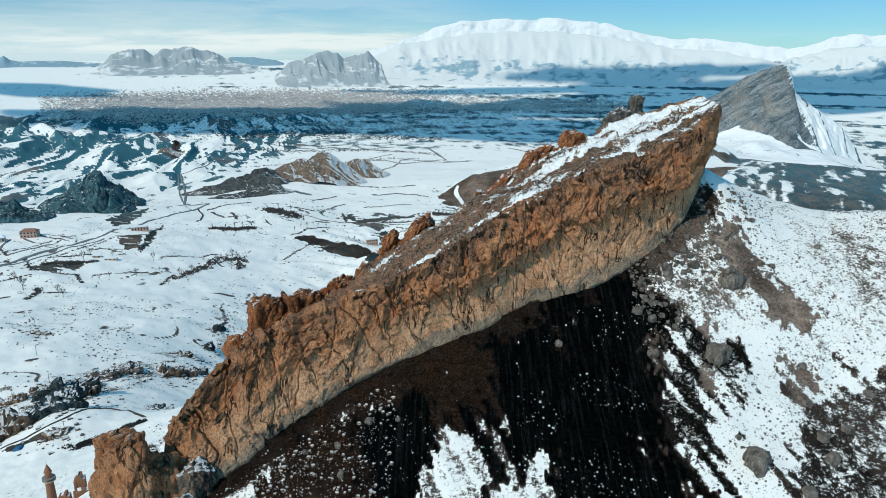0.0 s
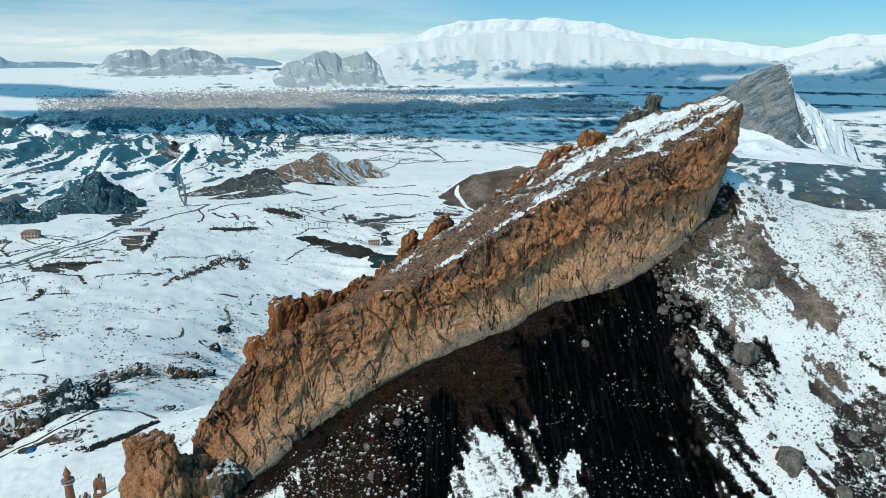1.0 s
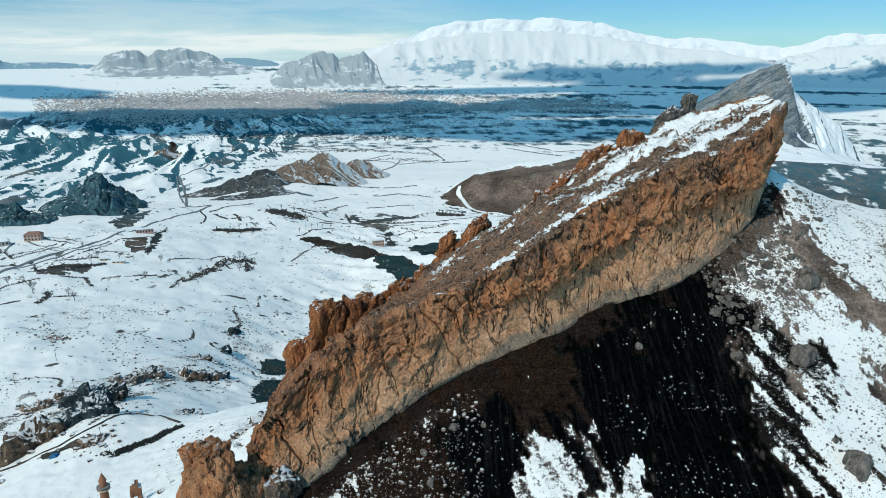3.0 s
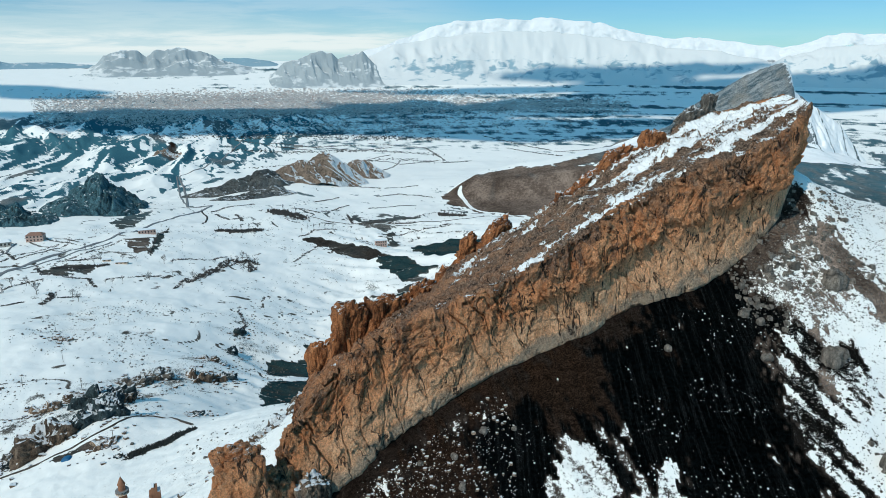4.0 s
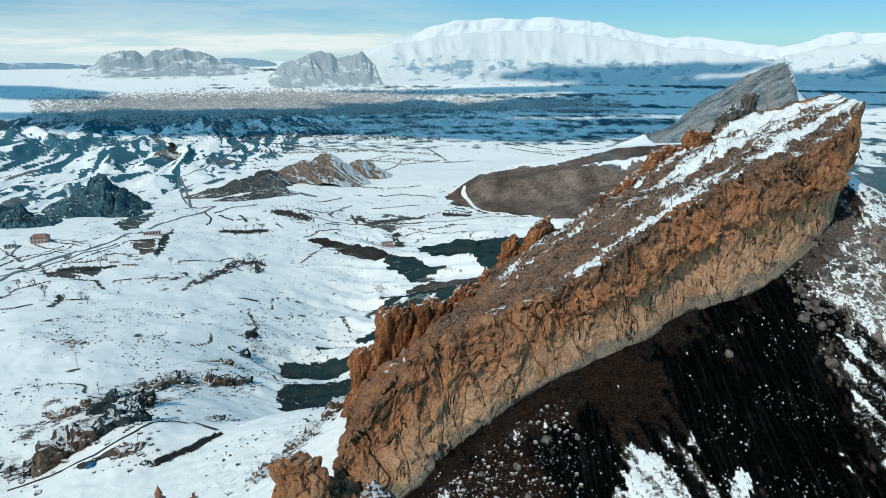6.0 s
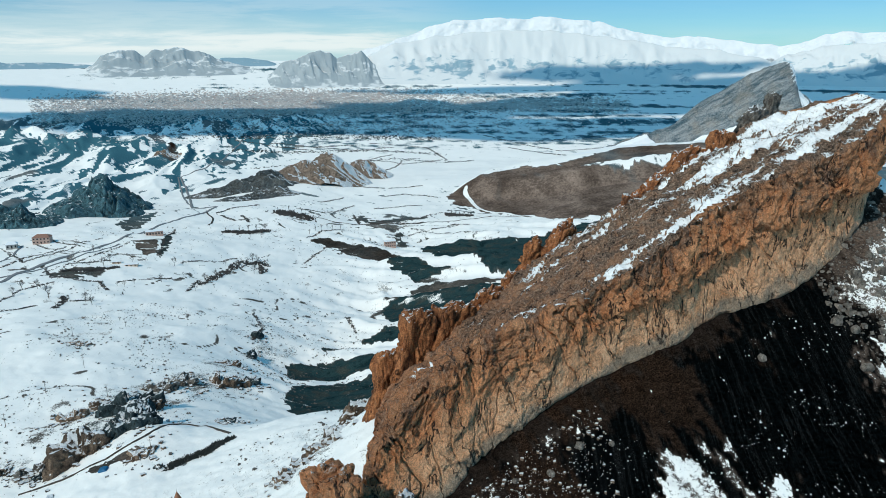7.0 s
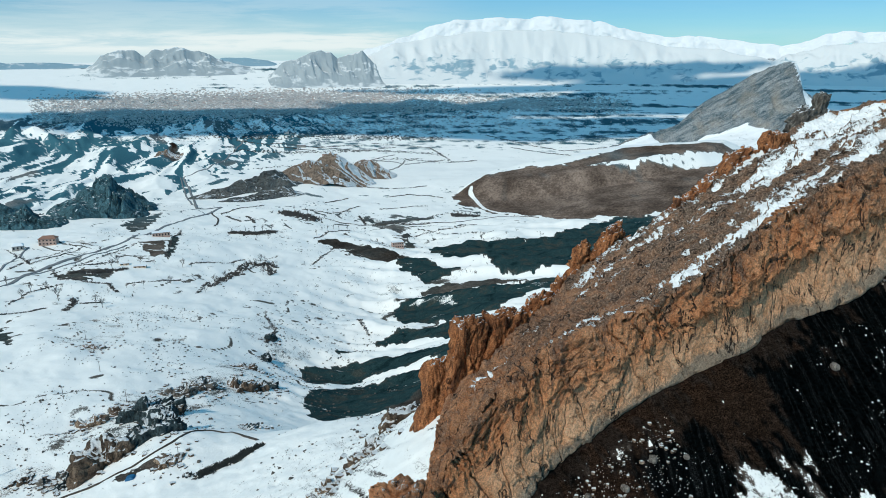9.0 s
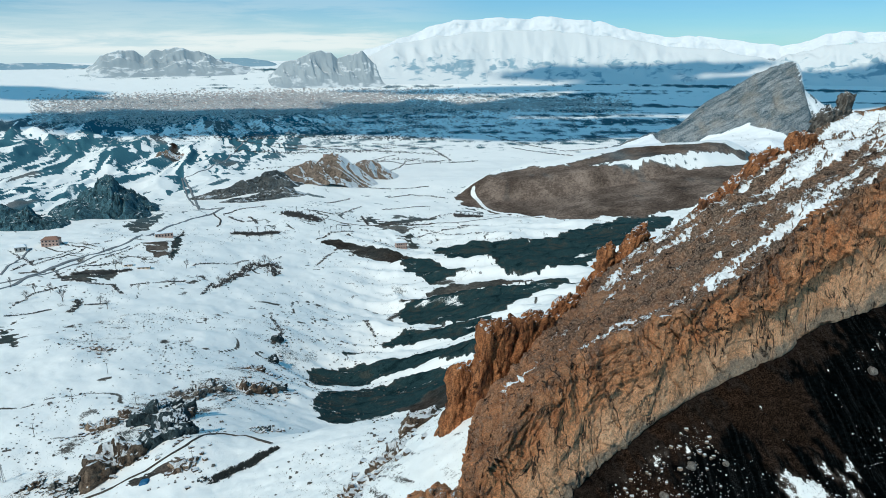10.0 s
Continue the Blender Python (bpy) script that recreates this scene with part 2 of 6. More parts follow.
PATCHES['field_bank'] = (0.8, 0.4, 0.1, 2.5, ((-236, 1640), (-225, 1709), (-196, 1598), (-119, 1656), (-66, 1626), (-118, 1603), (-187, 1557)))
PATCHES['green_slope'] = (1, 0, 0, 5, ((18, 1186), (59, 1281), (130, 1337), (250, 1430), (330, 1471), (416, 1411), (272, 1262), (120, 1067), (35, 1079)))
PATCHES['rib_brown'] = (0.9, 0.35, 0.3, 3, ((-106, 1049), (-53, 1082), (15, 1056), (80, 1034), (-6, 1020), (-55, 1026)))
PATCHES['rib_high'] = (1, 0, 0, 3, ((-134, 992), (-114, 1020), (-56, 1024), (10, 1014), (103, 1022), (125, 972), (63, 933), (33, 884), (-15, 837), (-62, 866), (-120, 896)))
PATCHES['rib_thin'] = (0.95, 0, 0, 2.5, ((-165, 821), (-119, 854), (-63, 836), (-18, 805), (-6, 744), (-36, 750), (-91, 800), (-137, 800)))
PATCHES['rib_tip'] = (0.9, 0, 0, 2, ((-194, 781), (-180, 797), (-165, 787), (-178, 780)))
PATCHES['rib_mid'] = (1, 0, 0, 2.5, ((-222, 729), (-215, 742), (-191, 748), (-129, 751), (-86, 728), (-33, 707), (-17, 652), (-49, 648), (-86, 675), (-137, 678), (-182, 675), (-204, 658)))
PATCHES['rib_low'] = (1, 0, 0, 2.5, ((-194, 582), (-191, 620), (-158, 655), (-125, 660), (-87, 645), (-47, 613), (-59, 515), (-84, 525), (-121, 553), (-165, 534), (-183, 540)))
PATCHES['rib_low_brown'] = (0.85, 0.35, 0.5, 3, ((-121, 557), (-93, 569), (-65, 563), (-77, 302), (-85, 501), (-102, 511)))
PATCHES['brown_hill'] = (1, 1.2, 0.42, 7, ((-20, 1893), (45, 1961), (108, 1971), (193, 2000), (302, 1916), (409, 1814), (554, 1812), (639, 1781), (760, 1800), (603, 1600), (466, 1480), (353, 1450), (239, 1487), (159, 1588), (57, 1732), (5, 1810)))
PATCHES['brown_band'] = (0.95, 0.9, 0.4, 6, ((287, 1942), (388, 1966), (491, 2030), (613, 1997), (738, 1942), (900, 1990), (900, 1930), (721, 1898), (582, 1856), (456, 1842), (362, 1862)))
PATCHES['red_mound'] = (1, 0.7, 0.7, 6, ((-1102, 2823), (-1183, 3107), (-1158, 3114), (-1044, 2829), (-1083, 2812)))
PATCHES['house_yard'] = (0.9, 0.6, 0.2, 3, ((-585, 1233), (-549, 1247), (-515, 1162), (-518, 1121), (-557, 1181)))
PATCHES['house_bank'] = (0.8, 0.1, 0, 3, ((-546, 1269), (-576, 1415), (-515, 1212), (-492, 1113), (-505, 1134)))
PATCHES['terrace'] = (0.75, 0.3, 0, 3, ((-624, 1022), (-602, 1054), (-549, 1046), (-534, 1002), (-563, 969), (-602, 986)))
PATCHES['road_bank'] = (0.9, 0.2, 0, 4, ((-709, 1458), (-716, 1565), (-681, 1604), (-656, 1468), (-651, 1369)))
PATCHES['quarry'] = (0.95, 0.6, 0.3, 3, ((-254, 368), (-248, 374), (-238, 380), (-225, 375), (-231, 370), (-242, 365), (-249, 364)))
PATCHES['left_bank'] = (1, 0.1, 0, 3, ((-564, 772), (-509, 706), (-491, 671), (-524, 705)))
PATCHES['rock_field'] = (0.44, 0.25, 0.1, 5, ((-313, 464), (-323, 531), (-290, 558), (-274, 651), (-248, 689), (-230, 572), (-258, 476), (-244, 394), (-276, 394)))
PATCHES['rust_field'] = (0.36, 0.85, 0.3, 5, ((-454, 701), (-470, 771), (-444, 825), (-391, 704), (-385, 622), (-402, 606)))
PATCHES['stone_field'] = (0.36, 0.4, 0.1, 4, ((-360, 423), (-343, 430), (-299, 404), (-283, 373), (-344, 395)))
PATCHES['gully_field'] = (0.38, 0.1, 0, 5, ((-295, 782), (-269, 839), (-220, 780), (-222, 734), (-245, 711), (-268, 740)))
PATCHES['bank_field'] = (0.36, 0.2, 0, 4, ((-244, 1213), (-125, 1139), (-115, 1055), (-146, 982), (-185, 1067)))
PATCHES['snow_shelf'] = (0.3, 0.2, 0.2, 4, ((-132, 292), (-108, 297), (-92, 295), (-94, 253), (-106, 237), (-128, 258)))
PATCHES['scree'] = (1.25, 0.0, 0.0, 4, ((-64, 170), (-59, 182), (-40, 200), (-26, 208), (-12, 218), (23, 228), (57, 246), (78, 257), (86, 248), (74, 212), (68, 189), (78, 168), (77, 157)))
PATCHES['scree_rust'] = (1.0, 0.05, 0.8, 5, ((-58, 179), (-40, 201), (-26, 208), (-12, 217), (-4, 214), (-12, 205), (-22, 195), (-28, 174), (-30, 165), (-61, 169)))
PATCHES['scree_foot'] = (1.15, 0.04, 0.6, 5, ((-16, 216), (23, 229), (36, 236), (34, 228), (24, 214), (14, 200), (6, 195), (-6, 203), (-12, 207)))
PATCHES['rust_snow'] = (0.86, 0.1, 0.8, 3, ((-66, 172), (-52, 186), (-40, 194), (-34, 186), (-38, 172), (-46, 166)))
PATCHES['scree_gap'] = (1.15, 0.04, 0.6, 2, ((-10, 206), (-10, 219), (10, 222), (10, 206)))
PATCHES['snow_tongue'] = (0.36, 0.2, 0, 2, ((-5, 178), (1, 191), (13, 196), (13, 186), (12, 169), (10, 161), (-8, 163)))
PATCHES['snow_tongue_thin'] = (0.36, 0.2, 0, 1.5, ((17, 193), (19, 196), (18, 187), (16, 186)))
PATCHES['snow_tongue_mid'] = (0.36, 0.2, 0, 1.5, ((15, 172), (20, 180), (20, 173), (17, 160), (11, 161)))
PATCHES['snow_tongue_right'] = (0.36, 0.2, 0, 1.5, ((19, 169), (30, 183), (30, 176), (26, 159), (14, 161)))
PATCHES['rubble'] = (0.47, 0.55, 0.25, 5, ((78, 257), (104, 285), (110, 267), (109, 238), (87, 211), (78, 216), (79, 238)))
PATCHES['tan_strip'] = (0.86, 0.95, 0, 2.5, ((111, 270), (117, 258), (123, 236), (129, 228), (122, 219), (116, 230), (109, 243), (104, 260)))
PATCHES['tan_low'] = (0.78, 0.85, 0, 2.5, ((108, 209), (118, 214), (123, 206), (118, 202), (109, 202)))
PATCHES['tan_mid'] = (0.7, 0.85, 0, 2, ((83, 220), (91, 229), (89, 209), (82, 201), (82, 210)))
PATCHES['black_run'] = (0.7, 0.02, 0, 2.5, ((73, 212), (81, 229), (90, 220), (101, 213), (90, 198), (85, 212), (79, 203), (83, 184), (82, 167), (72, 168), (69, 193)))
PATCHES['right_dark'] = (0.66, 0.1, 0, 5, ((110, 188), (126, 199), (143, 210), (156, 210), (126, 157), (98, 157)))
PATCHES['grey_slope'] = (0.70, 0.30, 0, 20, ((430, 860), (540, 1250), (760, 1850), (1010, 2420), (1390, 2800), (1900, 2780), (1700, 2100), (1400, 1700), (800, 1000), (620, 800)))
PATCHES['teal_slope'] = (0.95, 0.08, 0, 8, ((300, 520), (420, 900), (700, 1250), (1000, 1400), (1100, 1000), (850, 700), (480, 440)))
ROADS = {}
ROADS['main'] = (7, ((-662, 894), (-663, 943), (-664, 1029), (-645, 1109), (-621, 1198), (-610, 1253), (-623, 1439), (-615, 1555), (-588, 1674), (-582, 1729)))
ROADS['lower'] = (4, ((-700, 968), (-669, 995), (-643, 1052), (-623, 1119), (-599, 1212)))
ROADS['bend'] = (7, ((-582, 1729), (-630, 1693), (-733, 1987), (-822, 2220), (-907, 2428), (-887, 2453), (-868, 2532), (-851, 2769), (-895, 3224), (-810, 3440), (-771, 3567)))
ROADS['bend2'] = (5, ((-630, 1693), (-764, 2023), (-912, 2421)))
ROADS['side'] = (4, ((-589, 1667), (-546, 1577), (-528, 1481)))
ROADS['cut'] = (4, ((-709, 1024), (-723, 1079), (-762, 1206)))
ROADS['track'] = (1.7, ((-298, 370), (-274, 367), (-256, 370), (-240, 385), (-229, 398), (-228, 430), (-215, 433), (-196, 403), (-184, 393)))
ROADS['fieldtrack'] = (3, ((-315, 1611), (-235, 1568), (-160, 1569), (-84, 1583), (5, 1580), (101, 1633), (169, 1570)))
TRAIL = ((39, 1922), (34, 1887), (44, 1840), (60, 1741), (106, 1680), (170, 1574))

# ---- materials ----
def material(name, rough=0.9):
    m = bpy.data.materials.new(name)
    m.use_nodes = True
    nt = m.node_tree
    b = nt.nodes["Principled BSDF"]
    b.inputs["Roughness"].default_value = rough
    b.inputs["Specular IOR Level"].default_value = 0.25
    return m, nt, b


def add(nt, kind, **values):
    n = nt.nodes.new(kind)
    for k, v in values.items():
        n.inputs[k].default_value = v
    return n


def coords(nt, scale=(1, 1, 1)):
    g = nt.nodes.new("ShaderNodeNewGeometry")
    m = add(nt, "ShaderNodeMapping", Scale=scale)
    nt.links.new(g.outputs["Position"], m.inputs["Vector"])
    return m.outputs["Vector"]


def noise_tex(nt, scale, detail=6, rough=0.6, stretch=(1, 1, 1), distort=0.0):
    n = add(nt, "ShaderNodeTexNoise", Scale=scale, Detail=detail, Roughness=rough, Distortion=distort)
    nt.links.new(coords(nt, stretch), n.inputs["Vector"])
    return n.outputs["Fac"]


def ramp(nt, fac, lo, hi, a=0.0, b=1.0):
    r = add(nt, "ShaderNodeMapRange")
    r.interpolation_type = "SMOOTHSTEP"
    for k, v in (("From Min", lo), ("From Max", hi), ("To Min", a), ("To Max", b)):
        r.inputs[k].default_value = v
    nt.links.new(fac, r.inputs["Value"])
    return r.outputs["Result"]


def maths(nt, op, a, b):
    n = nt.nodes.new("ShaderNodeMath")
    n.operation = op
    for i, v in enumerate((a, b)):
        if isinstance(v, (int, float)):
            n.inputs[i].default_value = v
        else:
            nt.links.new(v, n.inputs[i])
    return n.outputs[0]


def blend(nt, fac, a, b, mode="MIX"):
    n = nt.nodes.new("ShaderNodeMix")
    n.data_type, n.blend_type = "RGBA", mode
    for i, v in ((0, fac), (6, a), (7, b)):
        if isinstance(v, (int, float)):
            n.inputs[i].default_value = v
        elif isinstance(v, tuple):
            n.inputs[i].default_value = (*v, 1)
        else:
            nt.links.new(v, n.inputs[i])
    return n.outputs[2]


def attribute(nt, name):
    a = nt.nodes.new("ShaderNodeAttribute")
    a.attribute_name = name
    return a


def bump(nt, bsdf, fac, strength, distance):
    n = add(nt, "ShaderNodeBump", Strength=strength, Distance=distance)
    nt.links.new(fac, n.inputs["Height"])
    nt.links.new(n.outputs["Normal"], bsdf.inputs["Normal"])


def ground_material():
    m, nt, b = material("snow_and_soil", 0.95)
    b.inputs["Specular IOR Level"].default_value = 0.0
    cover = attribute(nt, "cover")
    sep = nt.nodes.new("ShaderNodeSeparateColor")
    nt.links.new(cover.outputs["Color"], sep.inputs["Color"])
    fine, mid = noise_tex(nt, 0.9, 5, 0.7), noise_tex(nt, 0.16, 8, 0.68)
    coarse = noise_tex(nt, 0.02, 6, 0.6)
    tiny = noise_tex(nt, 3.4, 4, 0.7)
    grain = maths(nt, "ADD", maths(nt, "MULTIPLY", fine, 0.40), maths(nt, "ADD", maths(nt, "MULTIPLY", mid, 0.26), maths(nt, "MULTIPLY", tiny, 0.34)))
    spread = ramp(nt, cover.outputs["Alpha"], 0.0, 0.5, 3.4, 1.6)
    shifted = maths(nt, "ADD", sep.outputs["Red"], maths(nt, "MULTIPLY", maths(nt, "SUBTRACT", grain, 0.5), spread))
    bare = ramp(nt, shifted, 0.46, 0.56)
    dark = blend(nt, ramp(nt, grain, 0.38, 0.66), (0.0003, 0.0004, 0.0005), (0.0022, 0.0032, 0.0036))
    tan = blend(nt, ramp(nt, maths(nt, "ADD", maths(nt, "MULTIPLY", mid, 0.5), maths(nt, "MULTIPLY", coarse, 0.5)), 0.38, 0.62), (0.13, 0.096, 0.078), (0.33, 0.248, 0.20))
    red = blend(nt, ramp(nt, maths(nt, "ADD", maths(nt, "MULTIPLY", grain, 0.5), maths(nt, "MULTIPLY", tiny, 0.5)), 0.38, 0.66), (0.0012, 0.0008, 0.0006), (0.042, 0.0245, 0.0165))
    run = add(nt, "ShaderNodeMapping", Rotation=(0, 0, radians(-23.7)), Scale=(0.9, 0.05, 0.05))
    geo = nt.nodes.new("ShaderNodeNewGeometry")
    nt.links.new(geo.outputs["Position"], run.inputs["Vector"])
    wash = add(nt, "ShaderNodeTexNoise", Scale=1.0, Detail=7, Roughness=0.7)
    nt.links.new(run.outputs["Vector"], wash.inputs["Vector"])
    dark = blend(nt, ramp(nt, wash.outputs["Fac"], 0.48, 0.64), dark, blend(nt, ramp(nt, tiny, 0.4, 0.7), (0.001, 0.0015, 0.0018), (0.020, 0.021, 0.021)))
    slate_haze = blend(nt, mid, (0.007, 0.022, 0.025), (0.034, 0.068, 0.073))
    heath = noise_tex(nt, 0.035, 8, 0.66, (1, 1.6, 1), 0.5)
    slate_haze = blend(nt, ramp(nt, heath, 0.50, 0.62, 0.0, 0.75), slate_haze, blend(nt, fine, (0.018, 0.024, 0.022), (0.075, 0.078, 0.066)))
    slate_haze = blend(nt, ramp(nt, heath, 0.46, 0.36, 0.0, 0.7), slate_haze, (0.004, 0.013, 0.016))
    # blue distance haze put into the colour of far bare ground
    slate_haze = blend(nt, ramp(nt, cover.outputs["Alpha"], 0.6, 1.0), slate_haze, blend(nt, mid, (0.030, 0.110, 0.145), (0.070, 0.180, 0.225)))
    dark = blend(nt, ramp(nt, cover.outputs["Alpha"], 0.0, 0.6), dark, slate_haze)
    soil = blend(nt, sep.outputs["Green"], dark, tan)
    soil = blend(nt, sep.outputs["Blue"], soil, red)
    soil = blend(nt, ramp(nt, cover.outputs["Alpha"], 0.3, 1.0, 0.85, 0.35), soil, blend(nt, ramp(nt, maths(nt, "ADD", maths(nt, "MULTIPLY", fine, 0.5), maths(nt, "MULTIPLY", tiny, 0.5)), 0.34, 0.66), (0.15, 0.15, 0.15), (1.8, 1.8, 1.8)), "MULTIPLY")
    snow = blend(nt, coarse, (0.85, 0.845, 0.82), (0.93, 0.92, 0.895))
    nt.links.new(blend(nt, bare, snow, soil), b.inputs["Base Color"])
    bump(nt, b, maths(nt, "ADD", grain, maths(nt, "MULTIPLY", mid, 0.5)), 0.5, 0.8)
    return m


def rock_material(name, light, mid, dark, scale=1.0, snow=0.86, lee=0.0, veins=1.0):
    m, nt, b = material(name, 0.9)
    big, middle = noise_tex(nt, 0.09 * scale, 6, 0.6, distort=0.6), noise_tex(nt, 0.35 * scale, 8, 0.65, (1, 1, 0.55))
    fine = noise_tex(nt, 2.2 * scale, 6, 0.7)
    col = blend(nt, ramp(nt, middle, 0.36, 0.62), mid, light)
    col = blend(nt, ramp(nt, maths(nt, "ADD", maths(nt, "MULTIPLY", big, 0.6), maths(nt, "MULTIPLY", fine, 0.4)), 0.52, 0.64), col, dark)
    col = blend(nt, 0.8, col, blend(nt, ramp(nt, fine, 0.34, 0.66), (0.22, 0.21, 0.21), (1.65, 1.65, 1.65)), "MULTIPLY")
    vein = maths(nt, "ABSOLUTE", maths(nt, "SUBTRACT", noise_tex(nt, 0.30 * scale, 5, 0.6, (1, 1, 0.22), 0.5), 0.5), 0.0)
    vein = ramp(nt, vein, 0.004, 0.022, 1.0, 0.0)
    col = blend(nt, maths(nt, "MULTIPLY", vein, ramp(nt, big, 0.42, 0.55, 0.2 * veins, 0.85 * veins)), col, tuple(c * 0.5 for c in dark))
    if snow:
        geo = nt.nodes.new("ShaderNodeNewGeometry")
        up = nt.nodes.new("ShaderNodeSeparateXYZ")
        nt.links.new(geo.outputs["Normal"], up.inputs["Vector"])
        s = maths(nt, "ADD", up.outputs["Z"], maths(nt, "MULTIPLY", maths(nt, "SUBTRACT", middle, 0.5), 1.1))
        s = maths(nt, "ADD", s, maths(nt, "MULTIPLY", up.outputs["X"], lee))
        col = blend(nt, ramp(nt, s, snow, snow + 0.09), col, (0.80, 0.82, 0.84))
    nt.links.new(col, b.inputs["Base Color"])
    bump(nt, b, maths(nt, "SUBTRACT", maths(nt, "ADD", fine, maths(nt, "MULTIPLY", middle, 2.0)), vein), 0.9, 0.6 / scale)
    return m


def crag_material():
    m, nt, b = material("ochre_cliff_rock", 0.92)
    rel = attribute(nt, "strata")
    sep = nt.nodes.new("ShaderNodeSeparateColor")
    nt.links.new(rel.outputs["Color"], sep.inputs["Color"])
    big = noise_tex(nt, 0.055, 5, 0.6, distort=0.8)
    patch = noise_tex(nt, 0.13, 9, 0.7, (1, 1, 0.7), 0.9)
    middle = noise_tex(nt, 0.22, 8, 0.66, (1, 1, 0.5), 0.4)
    fine, tiny = noise_tex(nt, 1.3, 8, 0.72), noise_tex(nt, 3.6, 4, 0.75)
    ochre = blend(nt, ramp(nt, middle, 0.35, 0.65), (0.49, 0.185, 0.075), (0.82, 0.385, 0.185))
    pale = blend(nt, ramp(nt, middle, 0.35, 0.65), (0.70, 0.355, 0.185), (0.91, 0.525, 0.305))
    grey = blend(nt, middle, (0.20, 0.175, 0.135), (0.42, 0.36, 0.28))
    umber = blend(nt, ramp(nt, fine, 0.3, 0.7), (0.065, 0.036, 0.025), (0.44, 0.25, 0.15))
    lichen = blend(nt, ramp(nt, fine, 0.36, 0.62), (0.040, 0.030, 0.027), (0.26, 0.185, 0.14))
    slab = blend(nt, ramp(nt, fine, 0.34, 0.66), (0.085, 0.060, 0.046), (0.42, 0.295, 0.21))
    rise = maths(nt, "ADD", sep.outputs["Red"], maths(nt, "MULTIPLY", maths(nt, "SUBTRACT", middle, 0.5), 0.8))
    col = blend(nt, ramp(nt, rise, 0.28, 0.58), pale, ochre)
    low = maths(nt, "ADD", sep.outputs["Red"], maths(nt, "MULTIPLY", maths(nt, "SUBTRACT", middle, 0.5), 0.35))
    col = blend(nt, maths(nt, "MULTIPLY", ramp(nt, low, 0.13, 0.03), 0.8), col, grey)
    col = blend(nt, ramp(nt, big, 0.54, 0.66, 0.0, 0.45), col, pale)
    crust = maths(nt, "ADD", maths(nt, "MULTIPLY", big, 0.4), maths(nt, "MULTIPLY", fine, 0.6))
    crust = maths(nt, "ADD", crust, maths(nt, "MULTIPLY", maths(nt, "SUBTRACT", sep.outputs["Red"], 0.55), 0.18))
    crust = maths(nt, "ADD", crust, maths(nt, "MULTIPLY", sep.outputs["Blue"], 0.05))
    col = blend(nt, maths(nt, "MULTIPLY", ramp(nt, crust, 0.53, 0.60), 0.6), col, umber)
    dark = maths(nt, "ADD", patch, maths(nt, "MULTIPLY", maths(nt, "SUBTRACT", sep.outputs["Red"], 0.66), 0.26))
    col = blend(nt, maths(nt, "MULTIPLY", ramp(nt, dark, 0.57, 0.64), 0.6), col, lichen)
    col = blend(nt, maths(nt, "MULTIPLY", sep.outputs["Blue"], ramp(nt, middle, 0.42, 0.58, 0.95, 0.55)), col, slab)
    # water stains running down
    streak = noise_tex(nt, 0.9, 6, 0.65, (1.0, 1.0, 0.08), 0.3)
    col = blend(nt, maths(nt, "MULTIPLY", ramp(nt, streak, 0.58, 0.70), 0.45), col, (0.10, 0.062, 0.042))
    # upright cracks, the shade inside them painted as dark lines
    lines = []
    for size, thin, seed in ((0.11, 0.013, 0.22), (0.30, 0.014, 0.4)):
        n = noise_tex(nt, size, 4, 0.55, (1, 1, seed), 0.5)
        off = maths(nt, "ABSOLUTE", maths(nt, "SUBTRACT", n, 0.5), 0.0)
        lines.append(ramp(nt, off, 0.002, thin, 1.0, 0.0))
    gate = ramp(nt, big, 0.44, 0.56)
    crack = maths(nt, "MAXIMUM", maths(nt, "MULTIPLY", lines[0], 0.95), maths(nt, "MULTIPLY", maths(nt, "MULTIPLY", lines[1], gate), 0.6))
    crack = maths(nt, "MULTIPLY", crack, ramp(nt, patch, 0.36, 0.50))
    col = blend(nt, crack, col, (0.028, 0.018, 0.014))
    col = blend(nt, 0.68, col, blend(nt, ramp(nt, maths(nt, "ADD", maths(nt, "MULTIPLY", fine, 0.4), maths(nt, "MULTIPLY", tiny, 0.6)), 0.32, 0.68), (0.14, 0.13, 0.13), (2.15, 2.15, 2.15)), "MULTIPLY")
    lying = maths(nt, "ADD", sep.outputs["Green"], maths(nt, "MULTIPLY", maths(nt, "SUBTRACT", maths(nt, "ADD", maths(nt, "MULTIPLY", fine, 0.45), maths(nt, "ADD", maths(nt, "MULTIPLY", middle, 0.15), maths(nt, "MULTIPLY", tiny, 0.40))), 0.5), 2.3))
    white = ramp(nt, lying, 0.49, 0.56)
    col = blend(nt, white, col, (0.86, 0.87, 0.87))
    nt.links.new(col, b.inputs["Base Color"])
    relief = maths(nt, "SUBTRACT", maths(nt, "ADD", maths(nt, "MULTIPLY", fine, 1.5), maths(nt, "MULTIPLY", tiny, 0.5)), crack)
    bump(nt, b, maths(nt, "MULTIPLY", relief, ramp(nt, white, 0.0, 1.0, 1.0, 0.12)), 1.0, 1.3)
    return m


def plain(name, color, rough=0.8, vary=0.25, scale=1.0):
    m, nt, b = material(name, rough)
    n = noise_tex(nt, scale, 5, 0.6)
    lo, hi = tuple(c * (1 - vary) for c in color), tuple(min(1, c * (1 + vary)) for c in color)
    nt.links.new(blend(nt, n, lo, hi), b.inputs["Base Color"])
    return m


